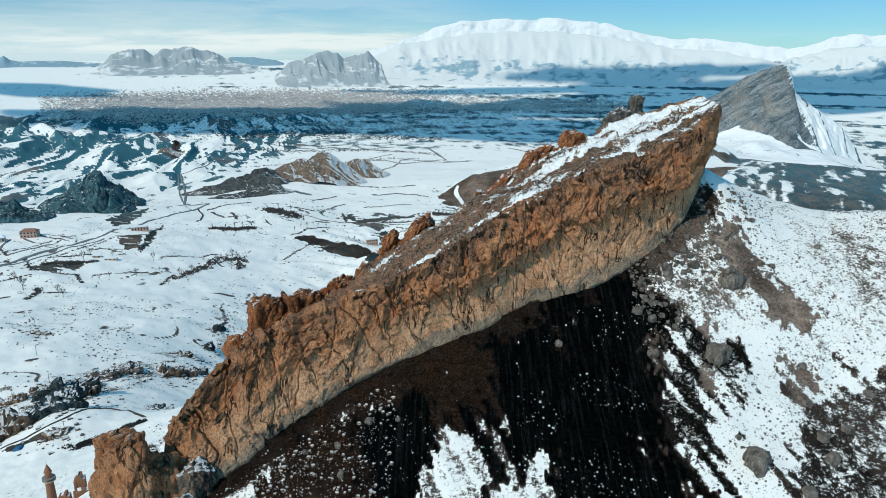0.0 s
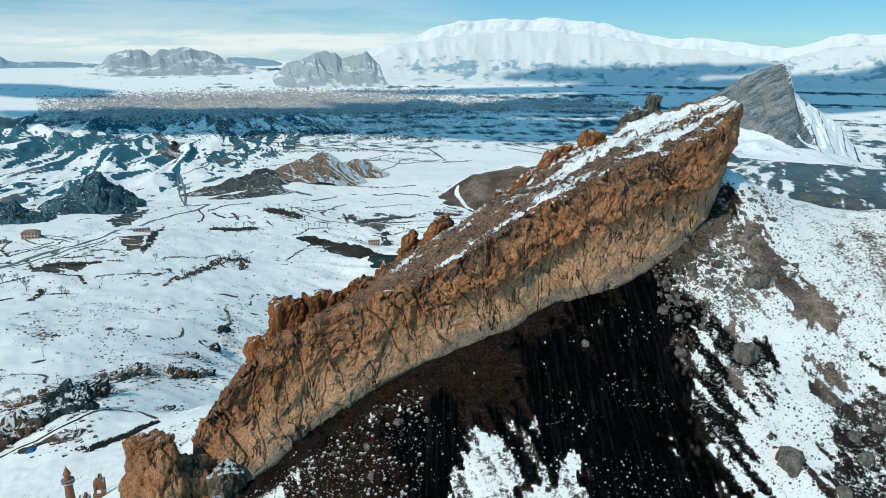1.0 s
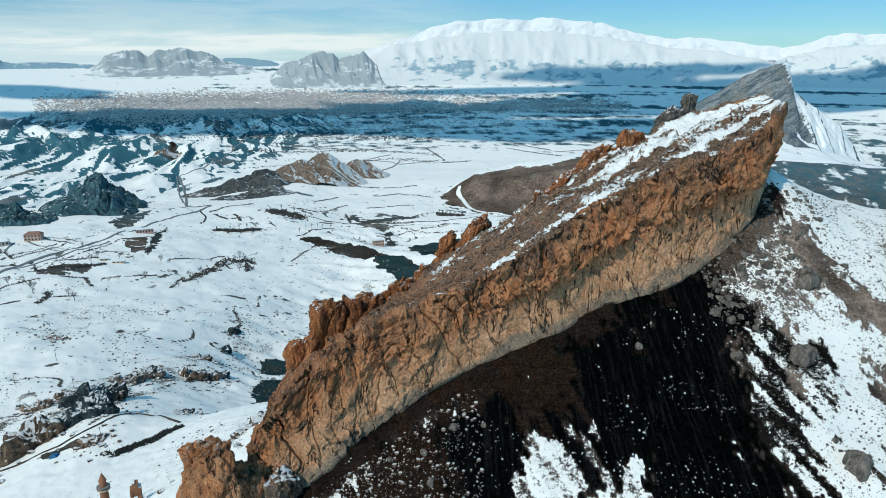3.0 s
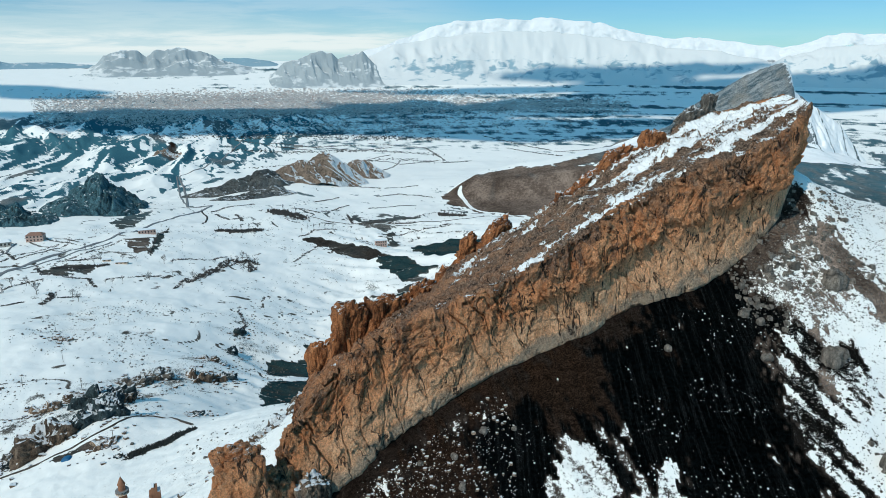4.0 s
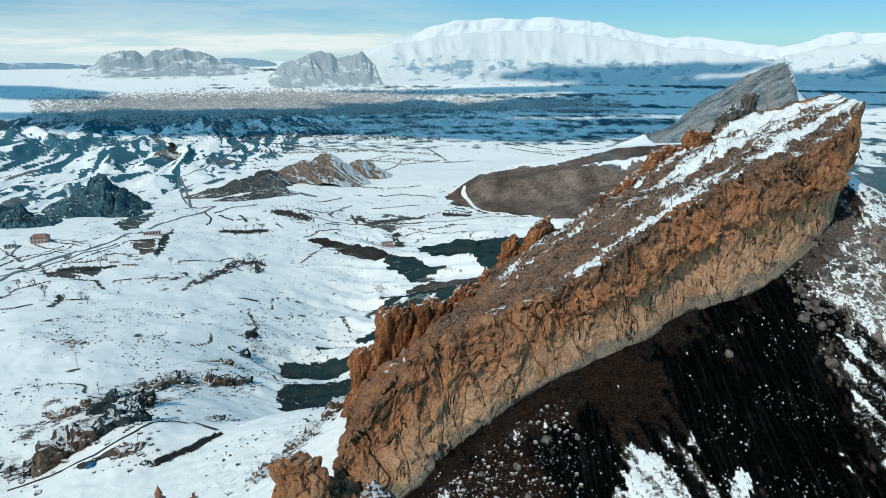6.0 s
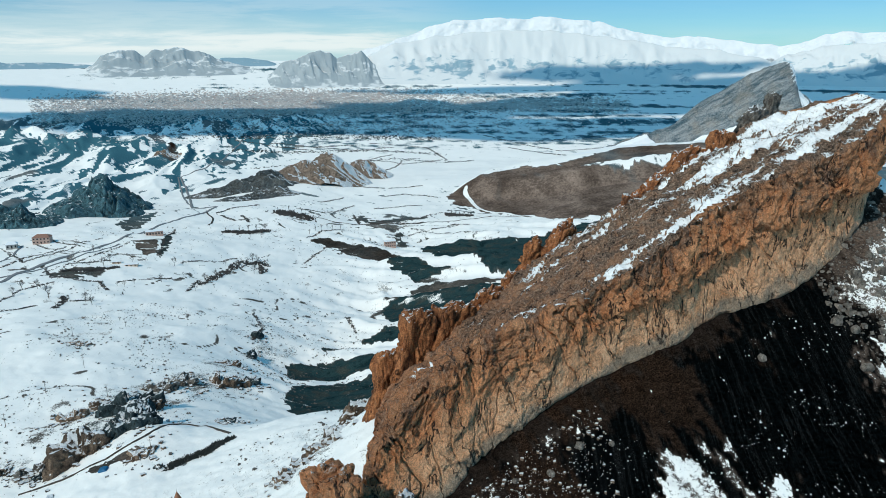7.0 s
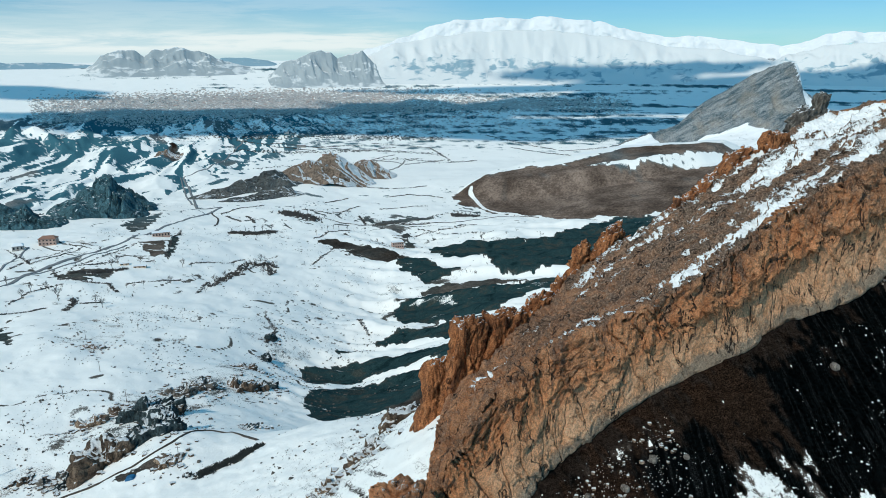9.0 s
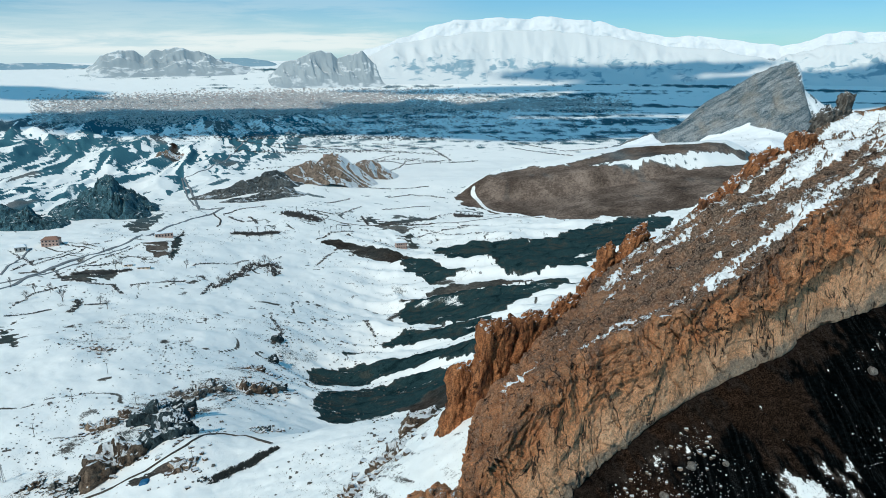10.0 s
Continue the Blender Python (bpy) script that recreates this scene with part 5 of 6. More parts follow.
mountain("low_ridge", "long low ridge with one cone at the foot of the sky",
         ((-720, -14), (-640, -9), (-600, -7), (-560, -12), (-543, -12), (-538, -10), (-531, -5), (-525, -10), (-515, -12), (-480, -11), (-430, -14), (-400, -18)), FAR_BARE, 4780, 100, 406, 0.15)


# ---- clouds ----
def cloud_material(name, scale, stretch, ragged):
    """White cloud that thins out towards its rim; the mesh carries how thick it is."""
    m = bpy.data.materials.new(name)
    m.use_nodes = True
    nt = m.node_tree
    nt.nodes.clear()
    out, mix = nt.nodes.new("ShaderNodeOutputMaterial"), nt.nodes.new("ShaderNodeMixShader")
    d, t = add(nt, "ShaderNodeBsdfDiffuse", Color=(0.78, 0.79, 0.80, 1)), nt.nodes.new("ShaderNodeBsdfTransparent")
    thick = maths(nt, "ADD", attribute(nt, "thick").outputs["Fac"], maths(nt, "MULTIPLY", maths(nt, "SUBTRACT", noise_tex(nt, scale, 7, 0.6, stretch), 0.5), ragged))
    nt.links.new(ramp(nt, thick, 0.05, 0.36), mix.inputs["Fac"])
    nt.links.new(t.outputs[0], mix.inputs[1])
    nt.links.new(d.outputs[0], mix.inputs[2])
    nt.links.new(mix.outputs[0], out.inputs["Surface"])
    return m


CLOUD = cloud_material("cloud", 0.004, (1, 1, 1), 0.7)
STREAKY = cloud_material("streaky_cloud", 0.006, (0.40, 3.0, 0.02), 3.0)
BANK = cloud_material("cloud_bank", 0.012, (1, 1, 2.6), 1.1)


def cloud(x, y, rx, ry, turn, seed, mat=CLOUD, up=3300.0):
    """A flat-bottomed cloud out of view, added so that its shadow falls at (x, y)."""
    v, f = BALLS[5]
    q = v.copy()
    thick = np.clip((1 - np.hypot(v[:, 0], v[:, 1])) * 2.4, 0, 1)
    lump = 1 + 0.34 * fbm3(q[:, 0] * 1.8 + seed, q[:, 1] * 1.8, q[:, 2] * 1.8, 4, seed)
    q = q * lump[:, None] * np.array((rx, ry, 90))
    q[:, 2] = np.maximum(q[:, 2], -20)
    c, s = math.cos(radians(turn)), math.sin(radians(turn))
    q = np.stack([q[:, 0] * c - q[:, 1] * s, q[:, 0] * s + q[:, 1] * c, q[:, 2]], -1)
    me = mesh_of("cloud", q, f, mat)
    paint(me, "thick", np.repeat(thick[:, None], 3, 1))
    ob = new("cloud", me)
    z = ground_z(x, y)
    k = (up - z) / TO_SUN.z
    ob.location = (x + TO_SUN.x * k, y + TO_SUN.y * k, up)
    tagged(ob, "unseen flat white cloud that shades the plain", "cloud", "clouds over the plain")


cloud(-780, 3560, 1150, 310, 9, 1)
cloud(-130, 3780, 470, 330, 0, 3)
cloud(420, 3420, 900, 230, -6, 2)
cloud(420, 4230, 900, 70, -1, 4, STREAKY)
cloud(1700, 3800, 1200, 360, -14, 5, STREAKY)
cloud(-2150, 3830, 420, 110, 14, 6)
cloud(1150, 4330, 800, 60, -8, 7, STREAKY)
cloud(900, 3850, 800, 260, -6, 9, STREAKY)


def cloud_bank(crest, deep, seed):
    """Cloud lying along a range; crest: bearing and height of its top over the eye, in thousandths."""
    c = np.array(crest, float)
    n, m = 420, 70
    th = np.linspace(c[0, 0], c[-1, 0], n) / 1000
    v = np.linspace(0, 1, m)
    t, w = np.meshgrid(th, v, indexing="ij")
    top = np.interp(th * 1000, c[:, 0], c[:, 1]) / 1000 + 0.0024 * (np.abs(fbm2(th * 38, 0 * th + seed, 4, seed)) - 0.4)
    rise = np.clip(w / 0.85, 0, 1) ** 0.8 - 0.9 * np.clip(w - 0.85, 0, 1)
    puff = fbm2(t * 42, w * 1.6 + 5 * t, 4, seed + 1, 0.5)
    elev = top[:, None] - deep / 1000 * (1 - rise)
    dist = 4690 + 120 * w - 22 * puff * np.sin(w * math.pi)
    p = np.stack([-47 + dist * np.sin(t), dist * np.cos(t), 300 + dist * elev], -1)
    ends = step(0, 0.07, np.linspace(0, 1, n))[:, None] * step(1, 0.93, np.linspace(0, 1, n))[:, None]
    thick = ends * np.clip(1.25 * step(0.0, 0.75, w) - 0.12, 0, 1) + 0 * t
    me = mesh_of("cloud_bank", p.reshape(-1, 3), grid_faces(n, m), BANK)
    paint(me, "thick", np.repeat(thick.reshape(-1, 1), 3, 1))
    tagged(new("cloud_bank", me), "white cloud bank lying along the snow massif", "cloud", "clouds along the massif")


cloud_bank(((-110, -6), (-64, 8), (-34, 17), (5, 33), (35, 39), (95, 42), (125, 40), (162, 42), (214, 36), (272, 23), (308, 15), (349, 16), (376, 11), (416, 7), (450, 3), (490, -1), (520, -6)), 34, 441)
cloud_bank(((410, -8), (440, 0), (455, 3), (472, 8), (495, 15), (512, 18), (560, 17), (640, 19), (720, 12), (800, -6)), 24, 447)


# ---- the town ----
def boxes(name, rows, mats, label, category):
    """rows: x, y, z, width, depth, height, turn. Walls take the first material, the tops the second."""
    verts, faces, idx = [], [], []
    for x, y, z, w, d, h, tn in rows:
        c, s = math.cos(tn), math.sin(tn)
        b = len(verts)
        for zz in (z - 4, z + h):
            for sx, sy in ((-1, -1), (1, -1), (1, 1), (-1, 1)):
                px, py = sx * w / 2, sy * d / 2
                verts.append((x + px * c - py * s, y + px * s + py * c, zz))
        for k in range(4):
            faces.append((b + k, b + (k + 1) % 4, b + 4 + (k + 1) % 4, b + 4 + k))
            idx.append(0)
        faces.append((b + 4, b + 5, b + 6, b + 7))
        idx.append(1)
    me = mesh_of(name, verts, faces, None, False)
    for m in mats:
        me.materials.append(m)
    me.polygons.foreach_set("material_index", idx)
    return tagged(new(name, me), label, category, kind="stuff")


def wall_material():
    m, nt, b = material("town_walls", 0.85)
    g = nt.nodes.new("ShaderNodeNewGeometry")
    r = nt.nodes.new("ShaderNodeValToRGB")
    cols = ((0.0, (0.46, 0.41, 0.39)), (0.3, (0.58, 0.52, 0.49)), (0.5, (0.36, 0.36, 0.36)), (0.7, (0.68, 0.63, 0.60)), (0.85, (0.52, 0.38, 0.33)), (1.0, (0.68, 0.66, 0.64)))
    while len(r.color_ramp.elements) < len(cols):
        r.color_ramp.elements.new(0.5)
    for e, (p, c) in zip(r.color_ramp.elements, cols):
        e.position, e.color = p, (*c, 1)
    nt.links.new(g.outputs["Random Per Island"], r.inputs["Fac"])
    nt.links.new(r.outputs["Color"], b.inputs["Base Color"])
    return m


TOWN_WALL = wall_material()
ROOF_SNOW = plain("roof_snow", (0.80, 0.82, 0.84), 0.8, 0.05)
ROOF_DARK = plain("roof_dark", (0.30, 0.26, 0.24), 0.8, 0.3, 0.05)


def town():
    r = np.random.RandomState(5)
    rows = []
    while len(rows) < 24000:
        th, d = r.uniform(-0.50, 0.27), r.uniform(3330, 4380)
        x, y = -47 + d * math.sin(th), d * math.cos(th)
        heart = math.exp(-((th + 0.24) / 0.24) ** 4 - ((d - 4030) / 240) ** 4)
        east = 0.75 * math.exp(-((th - 0.10) / 0.16) ** 2 - ((d - 3960) / 120) ** 2)
        south = 0.12 * math.exp(-((th + 0.12) / 0.24) ** 2 - ((d - 3600) / 220) ** 2)
        if r.rand() > max(heart, east, south):
            continue
        big = r.rand() < 0.05
        rows.append((x, y, 0.0, r.uniform(4, 8) * (2 if big else 1), r.uniform(4, 7), r.uniform(2, 4) + 4 * big, r.choice((0.2, 0.5)) + r.normal(0, 0.08)))
    z = height(np.array([q[0] for q in rows]), np.array([q[1] for q in rows]))
    rows = [(a, b, float(zz), *rest) for (a, b, _, *rest), zz in zip(rows, z)]
    boxes("town", rows[:15000], (TOWN_WALL, ROOF_SNOW), "distant town of low pale houses with snowy roofs", "town")
    boxes("town", rows[15000:], (TOWN_WALL, ROOF_DARK), "distant town houses with dark roofs on the plain", "town")


town()

# ---- trees and scrub ----
BARK = plain("grey_bark", (0.14, 0.12, 0.10), 0.9, 0.3, 0.5)
TWIG = plain("dark_twigs", (0.085, 0.078, 0.074), 0.9, 0.3, 0.5)
SCRUB = plain("dry_scrub", (0.045, 0.05, 0.048), 0.95, 0.5, 0.3)


def limb(verts, faces, a, b, ra, rb):
    d = (b - a).normalized()
    u = d.orthogonal().normalized()
    w = d.cross(u)
    base = len(verts)
    for p, r in ((a, ra), (b, rb)):
        for k in range(3):
            an = k * 2.0944
            verts.append(tuple(p + r * (math.cos(an) * u + math.sin(an) * w)))
    for k in range(3):
        faces.append((base + k, base + (k + 1) % 3, base + 3 + (k + 1) % 3, base + 3 + k))


def bare_tree(tall, spread, seed, levels=4):
    """A leafless tree: a tapered trunk and a crown of forking twigs."""
    r = random.Random(seed)
    trunk_v, trunk_f, crown_v, crown_f = [], [], [], []
    top = Vector((r.uniform(-0.3, 0.3), r.uniform(-0.3, 0.3), tall * 0.4))
    limb(trunk_v, trunk_f, Vector((0, 0, -1)), top, tall * 0.03, tall * 0.022)

    def fork(p, d, ln, rad, level):
        q = p + d * ln
        limb(crown_v, crown_f, p, q, rad, rad * 0.6)
        if level == 0:
            return
        for _ in range(4 if level > 1 else 3):
            side = Vector((r.gauss(0, 1), r.gauss(0, 1), r.gauss(0, 0.6)))
            nd = (d + side.normalized() * spread * r.uniform(0.6, 1.1) + Vector((0, 0, 0.25))).normalized()
            fork(p.lerp(q, r.uniform(0.55, 1.0)), nd, ln * r.uniform(0.55, 0.8), rad * 0.6, level - 1)

    for k in range(4):
        an = k * 1.57 + r.uniform(-0.4, 0.4)
        d = Vector((math.cos(an) * spread, math.sin(an) * spread, 1)).normalized()
        fork(Vector((0, 0, tall * (0.22 + 0.06 * k))), d, tall * 0.27, tall * 0.012, levels - 1)
    fork(top, Vector((0, 0, 1)), tall * 0.3, tall * 0.013, levels - 1)
    holder = new("bare_tree")
    for nm, v, f, m in (("trunk", trunk_v, trunk_f, BARK), ("crown", crown_v, crown_f, TWIG)):
        ob = new(nm, mesh_of(nm, v, f, m))
        ob.parent = holder
    return holder


tagged(wide := bare_tree(14, 0.75, 1), "leafless broad tree standing in the snow", "tree", "bare valley trees")
tagged(slim := bare_tree(15, 0.28, 2), "slender leafless poplar standing in the snow", "tree", "bare valley trees")
tagged(low := bare_tree(7, 0.95, 3), "low leafless bush-like tree in the snow", "tree", "bare valley trees")
STAND = {
    "wide": ((-581, 914), (-598, 887), (-599, 911), (-545, 873), (-553, 1047), (-558, 1079), (-491, 856), (-477, 842), (-441, 972), (-462, 1084), (-388, 997), (-385, 1038), (-377, 1095), (-363, 1173), (-331, 1097), (-342, 1094)),
    "slim": ((-646, 940), (-416, 1641), (-394, 1663), (-375, 1627), (-360, 1641), (-350, 1554), (-324, 1583), (-477, 1424), (-448, 1420), (-433, 1430), (-419, 1441), (-404, 1453),
             (-310, 1439), (-302, 1464), (-292, 1481), (-282, 1497), (-270, 1492), (-252, 1488), (-18, 1673), (-10, 1640), (0, 1653), (7, 1621), (19, 1635), (30, 1652), (-611, 1142), (-623, 1081)),
    "low": ((-490, 944), (-479, 941), (-472, 956), (-499, 910), (-542, 957), (-525, 1082), (-505, 1084), (-389, 955), (-387, 1012), (-382, 1056), (-381, 1141), (-375, 1151), (-368, 1162), (-359, 1187),
            (-350, 1163), (-394, 1120), (-372, 1066), (-337, 1170), (-450, 1088), (-423, 1012), (-295, 1198), (-243, 1671), (-220, 1634)),
}
tr = random.Random(8)
for kind_, tree in (("wide", wide), ("slim", slim), ("low", low)):
    for i, (tx, ty) in enumerate(STAND[kind_]):
        s = tr.uniform(0.9, 1.4) * (0.72 if kind_ == "slim" else 1.0)
        m = Matrix.Translation((tx, ty, ground_z(tx, ty))) @ Matrix.Rotation(tr.uniform(0, 6.28), 4, "Z") @ Matrix.Scale(s, 4)
        if i == 0:
            tree.matrix_basis = m
        else:
            copy_thing(tree, m)


def tufts(name, spots, mat, label, category="scrub"):
    """Many small spiky clumps in one mesh; spots: x, y, radius, height."""
    r = random.Random(12)
    verts, faces = [], []
    z = height(np.array([q[0] for q in spots], float), np.array([q[1] for q in spots], float))
    for (x, y, rad, tall), zz in zip(spots, z):
        for k in range(7):
            an = r.uniform(0, 6.28)
            a = Vector((x + rad * 0.5 * math.cos(an) * r.random(), y + rad * 0.5 * math.sin(an) * r.random(), float(zz) - 0.4))
            b = a + Vector((rad * math.cos(an) * r.uniform(0.2, 0.9), rad * math.sin(an) * r.uniform(0.2, 0.9), tall * r.uniform(0.5, 1.1)))
            limb(verts, faces, a, b, rad * 0.35, rad * 0.10)
    return tagged(new(name, mesh_of(name, verts, faces, mat)), label, category, kind="stuff")


def scatter(outline, count, seed, size, tall):
    """Spots strewn along a line with some width: outline is a list of x, y, half-width."""
    r = random.Random(seed)
    out_ = []
    for _ in range(count):
        i = r.randrange(len(outline) - 1)
        t = r.random()
        (ax, ay, aw), (bx, by, bw) = outline[i], outline[i + 1]
        w = aw + (bw - aw) * t
        out_.append((ax + (bx - ax) * t + r.gauss(0, w * 0.5), ay + (by - ay) * t + r.gauss(0, w * 0.5), size * r.uniform(0.6, 1.3), tall * r.uniform(0.5, 1.2)))
    return out_


hedge = scatter(((-208, 352, 3.5), (-197, 361, 5), (-187, 370, 4.5), (-179, 380, 2)), 330, 3, 1.3, 1.9)
tufts("scrub", hedge, SCRUB, "dark strip of scrub in a ditch on the snow slope")
grove = scatter(((-415, 1640, 18), (-375, 1610, 25), (-330, 1585, 16)), 220, 4, 4, 5) + scatter(((-477, 1424, 8), (-433, 1410, 14), (-395, 1440, 8)), 200, 5, 3.5, 4.5) \
    + scatter(((-20, 1672, 8), (5, 1640, 16), (35, 1640, 8)), 140, 6, 3.5, 5) + scatter(((-390, 980, 6), (-385, 1060, 9), (-375, 1150, 14), (-345, 1165, 9), (-330, 1097, 6)), 260, 7, 2.4, 3.2) \
    + scatter(((-600, 1030, 8), (-560, 1015, 10), (-530, 1040, 8)), 160, 9, 2.6, 3.0) + scatter(((-530, 880, 4), (-520, 860, 5), (-512, 820, 3)), 60, 10, 2, 2.5)
tufts("scrub", grove, TWIG, "dense leafless brush round the valley's tree groves")
bits = [(tr.uniform(-720, 60), tr.uniform(520, 1750), 0.5 + 1.7 * tr.random() ** 3, tr.uniform(0.6, 1.6)) for _ in range(5200)]
bits = [q for q in bits if abs(q[0]) < q[1] * 0.66 and float(fbm2(np.array([q[0] / 60]), np.array([q[1] / 60]), 3, 88)[0]) > 0.08]
tufts("scrub", bits, TWIG, "small dark shrubs dotted over the snowy valley")
walls = []
for k, line in enumerate(HEDGES.values()):
    far_ = line[0][1] / 1000
    walls += scatter([(hx, hy, 1.2 + 0.0012 * hy) for hx, hy in line], int((20 + 16 * far_) * len(line)), 50 + k, 1.0 + 0.55 * far_, 1.2 + 0.5 * far_)
tufts("field_hedge", walls, TWIG, "thin dark hedges and stone walls between snowy fields", "hedge")
lines = scatter(((-900, 3000, 25), (-600, 2950, 25), (-300, 3000, 25), (0, 2900, 25)), 420, 13, 3.2, 3.5) + scatter(((-700, 2620, 20), (-200, 2800, 30), (100, 2750, 20)), 260, 14, 3.2, 3.5) \
    + scatter(((-1100, 3250, 60), (-500, 3300, 70), (0, 3250, 60)), 600, 15, 4, 4)
tufts("tree_belt", lines, SCRUB, "dark belts of distant trees and hedges on the plain", "trees")

# ---- buildings and poles ----
PINK_WALL = plain("pink_plaster", (0.44, 0.30, 0.25), 0.85, 0.12, 0.4)
GREY_WALL = plain("grey_plaster", (0.35, 0.33, 0.31), 0.85, 0.15, 0.4)
PANE = plain("dark_glass", (0.02, 0.025, 0.03), 0.2, 0.1)
TILE_ROOF = plain("red_roof", (0.27, 0.15, 0.11), 0.8, 0.3, 0.6)
MINARET_STONE = plain("red_ashlar", (0.25, 0.12, 0.07), 0.9, 0.35, 0.9)
PALE_STONE = plain("pale_ashlar", (0.55, 0.42, 0.32), 0.9, 0.25, 0.9)
DOME_TEAL = plain("teal_dome", (0.015, 0.055, 0.065), 0.4, 0.3, 0.4)
STEEL = plain("galvanised_steel", (0.20, 0.20, 0.20), 0.5, 0.2)
WOOD = plain("weathered_pole_wood", (0.12, 0.10, 0.085), 0.9, 0.3, 2.0)
TARP = plain("blue_tarpaulin", (0.012, 0.10, 0.22), 0.5, 0.2, 0.3)


def cuboid(bm, cx, cy, cz, w, d, h):
    g = bmesh.ops.create_cube(bm, size=1)["verts"]
    for v in g:
        v.co = Vector((cx + v.co.x * w, cy + v.co.y * d, cz + v.co.z * h))
    return g


def one(name, dims, mat, parent, label="", loc=(0, 0, 0)):
    bm = bmesh.new()
    cuboid(bm, *loc, *dims)
    bmesh.ops.bevel(bm, geom=bm.edges[:], offset=min(dims) * 0.04, segments=1, affect="EDGES")
    return part(name, bm, mat, parent, label)


def house(x, y, turn, w, d, h, wall, label, roof="flat", windows=5, storeys=1):
    ob = new("house")
    ob.matrix_basis = Matrix.Translation((x, y, ground_z(x, y))) @ Matrix.Rotation(radians(turn), 4, "Z")
    tagged(ob, label, "house")
    one("wall", (w, d, h + 3), wall, ob, loc=(0, 0, (h - 3) / 2))
    bm = bmesh.new()
    if roof == "flat":
        cuboid(bm, 0, 0, h + 0.35, w + 1.2, d + 1.2, 0.6)
        part("roof", bm, ROOF_SNOW, ob, "flat roof under thick snow")
        one("eave", (w + 1.0, d + 1.0, 0.3), TILE_ROOF, ob, "rusty roof edge", (0, 0, h - 0.1))
    else:
        g = cuboid(bm, 0, 0, h + d * 0.14, w + 1.4, d + 1.4, d * 0.28)
        for v in g:
            if v.co.z > h + d * 0.14:
                v.co.x *= 0.55
                v.co.y *= 0.05
        part("roof", bm, TILE_ROOF if roof == "hip" else ROOF_SNOW, ob, "red hipped roof" if roof == "hip" else "snowy hipped roof")
    for s in range(storeys):
        for i in range(windows):
            wx = -w / 2 + (i + 0.5) * w / windows
            win = one("window", (w / windows * 0.45, 0.16, h / storeys * 0.42), PANE, ob, loc=(wx, -d / 2 - 0.04, h / storeys * (s + 0.55)))
            one("sill", (w / windows * 0.5, 0.3, 0.12), PALE_STONE, win, loc=(wx, -d / 2 - 0.1, h / storeys * (s + 0.55) - h / storeys * 0.24))
    one("door", (1.4, 0.2, min(2.2, h * 0.8)), WOOD, ob, loc=(w * 0.5 / windows - w / 2 + w / windows * (windows // 2 + 0.5) - w * 0.5 / windows, -d / 2 - 0.06, 1.1))
    return ob


house(-568, 1290, 22, 30, 14, 8, PINK_WALL, "long pink plastered house with a snowy flat roof", "flat", 6, 1)
house(-735, 1222, 10, 28, 16, 11, PINK_WALL, "two-storey pink house on a snowy bank", "hip", 5, 2)
house(-770, 1190, 25, 17, 13, 8, GREY_WALL, "grey house with a snowy hipped roof", "snow", 3, 1)
house(-141, 1358, 15, 22, 12, 12, PINK_WALL, "red-walled valley house with two rows of windows", "flat", 5, 2)
house(-515, 1055, 8, 18, 7, 3.2, PALE_STONE, "low tan stone shed half buried in snow", "flat", 3, 1)
house(-545, 1072, 15, 12, 6, 3, PALE_STONE, "low tan stone barn beside a track", "flat", 2, 1)
house(-478, 2880, 10, 40, 16, 11, PINK_WALL, "long distant pink building on the plain", "flat", 8, 2)
house(-610, 3060, 10, 36, 16, 10, GREY_WALL, "long distant grey building on the plain", "flat", 8, 2)


def ring(bm, r0, r1, z0, z1, seg=16):
    bmesh.ops.create_cone(bm, segments=seg, radius1=r0, radius2=r1, depth=z1 - z0, cap_ends=True, matrix=Matrix.Translation((0, 0, (z0 + z1) / 2)))


def minaret(x, y, top):
    ob = tagged(new("minaret"), "slender red stone minaret with a pointed cap", "minaret")
    ob.location = (x, y, top - 24)
    for nm, args, m, lab in (("base", (2.6, 2.4, -6, 5), PALE_STONE, "pale stone base"), ("collar", (2.5, 2.5, 5, 5.7), PALE_STONE, ""), ("shaft", (2.0, 1.55, 5.7, 16.2), MINARET_STONE, ""),
                             ("corbel", (1.55, 2.5, 15.4, 16.4), MINARET_STONE, ""), ("balcony", (2.6, 2.6, 16.4, 16.8), PALE_STONE, "pale balcony floor"),
                             ("upper_shaft", (1.4, 1.3, 16.8, 20.4), MINARET_STONE, ""), ("cap", (1.6, 0.08, 20.4, 24), MINARET_STONE, "conical stone cap")):
        bm = bmesh.new()
        ring(bm, *args)
        part(nm, bm, m, ob, lab)
    bm = bmesh.new()
    for k in range(14):
        an = k * math.tau / 14
        cuboid(bm, 2.45 * math.cos(an), 2.45 * math.sin(an), 17.3, 0.22, 0.22, 1.0)
    ring(bm, 2.6, 2.6, 17.7, 17.9)
    part("railing", bm, STEEL, ob, "dark balcony railing")
    bm = bmesh.new()
    ring(bm, 0.06, 0.03, 24, 25.6, 6)
    part("finial", bm, STEEL, ob)


minaret(-165, 260, 134.5)


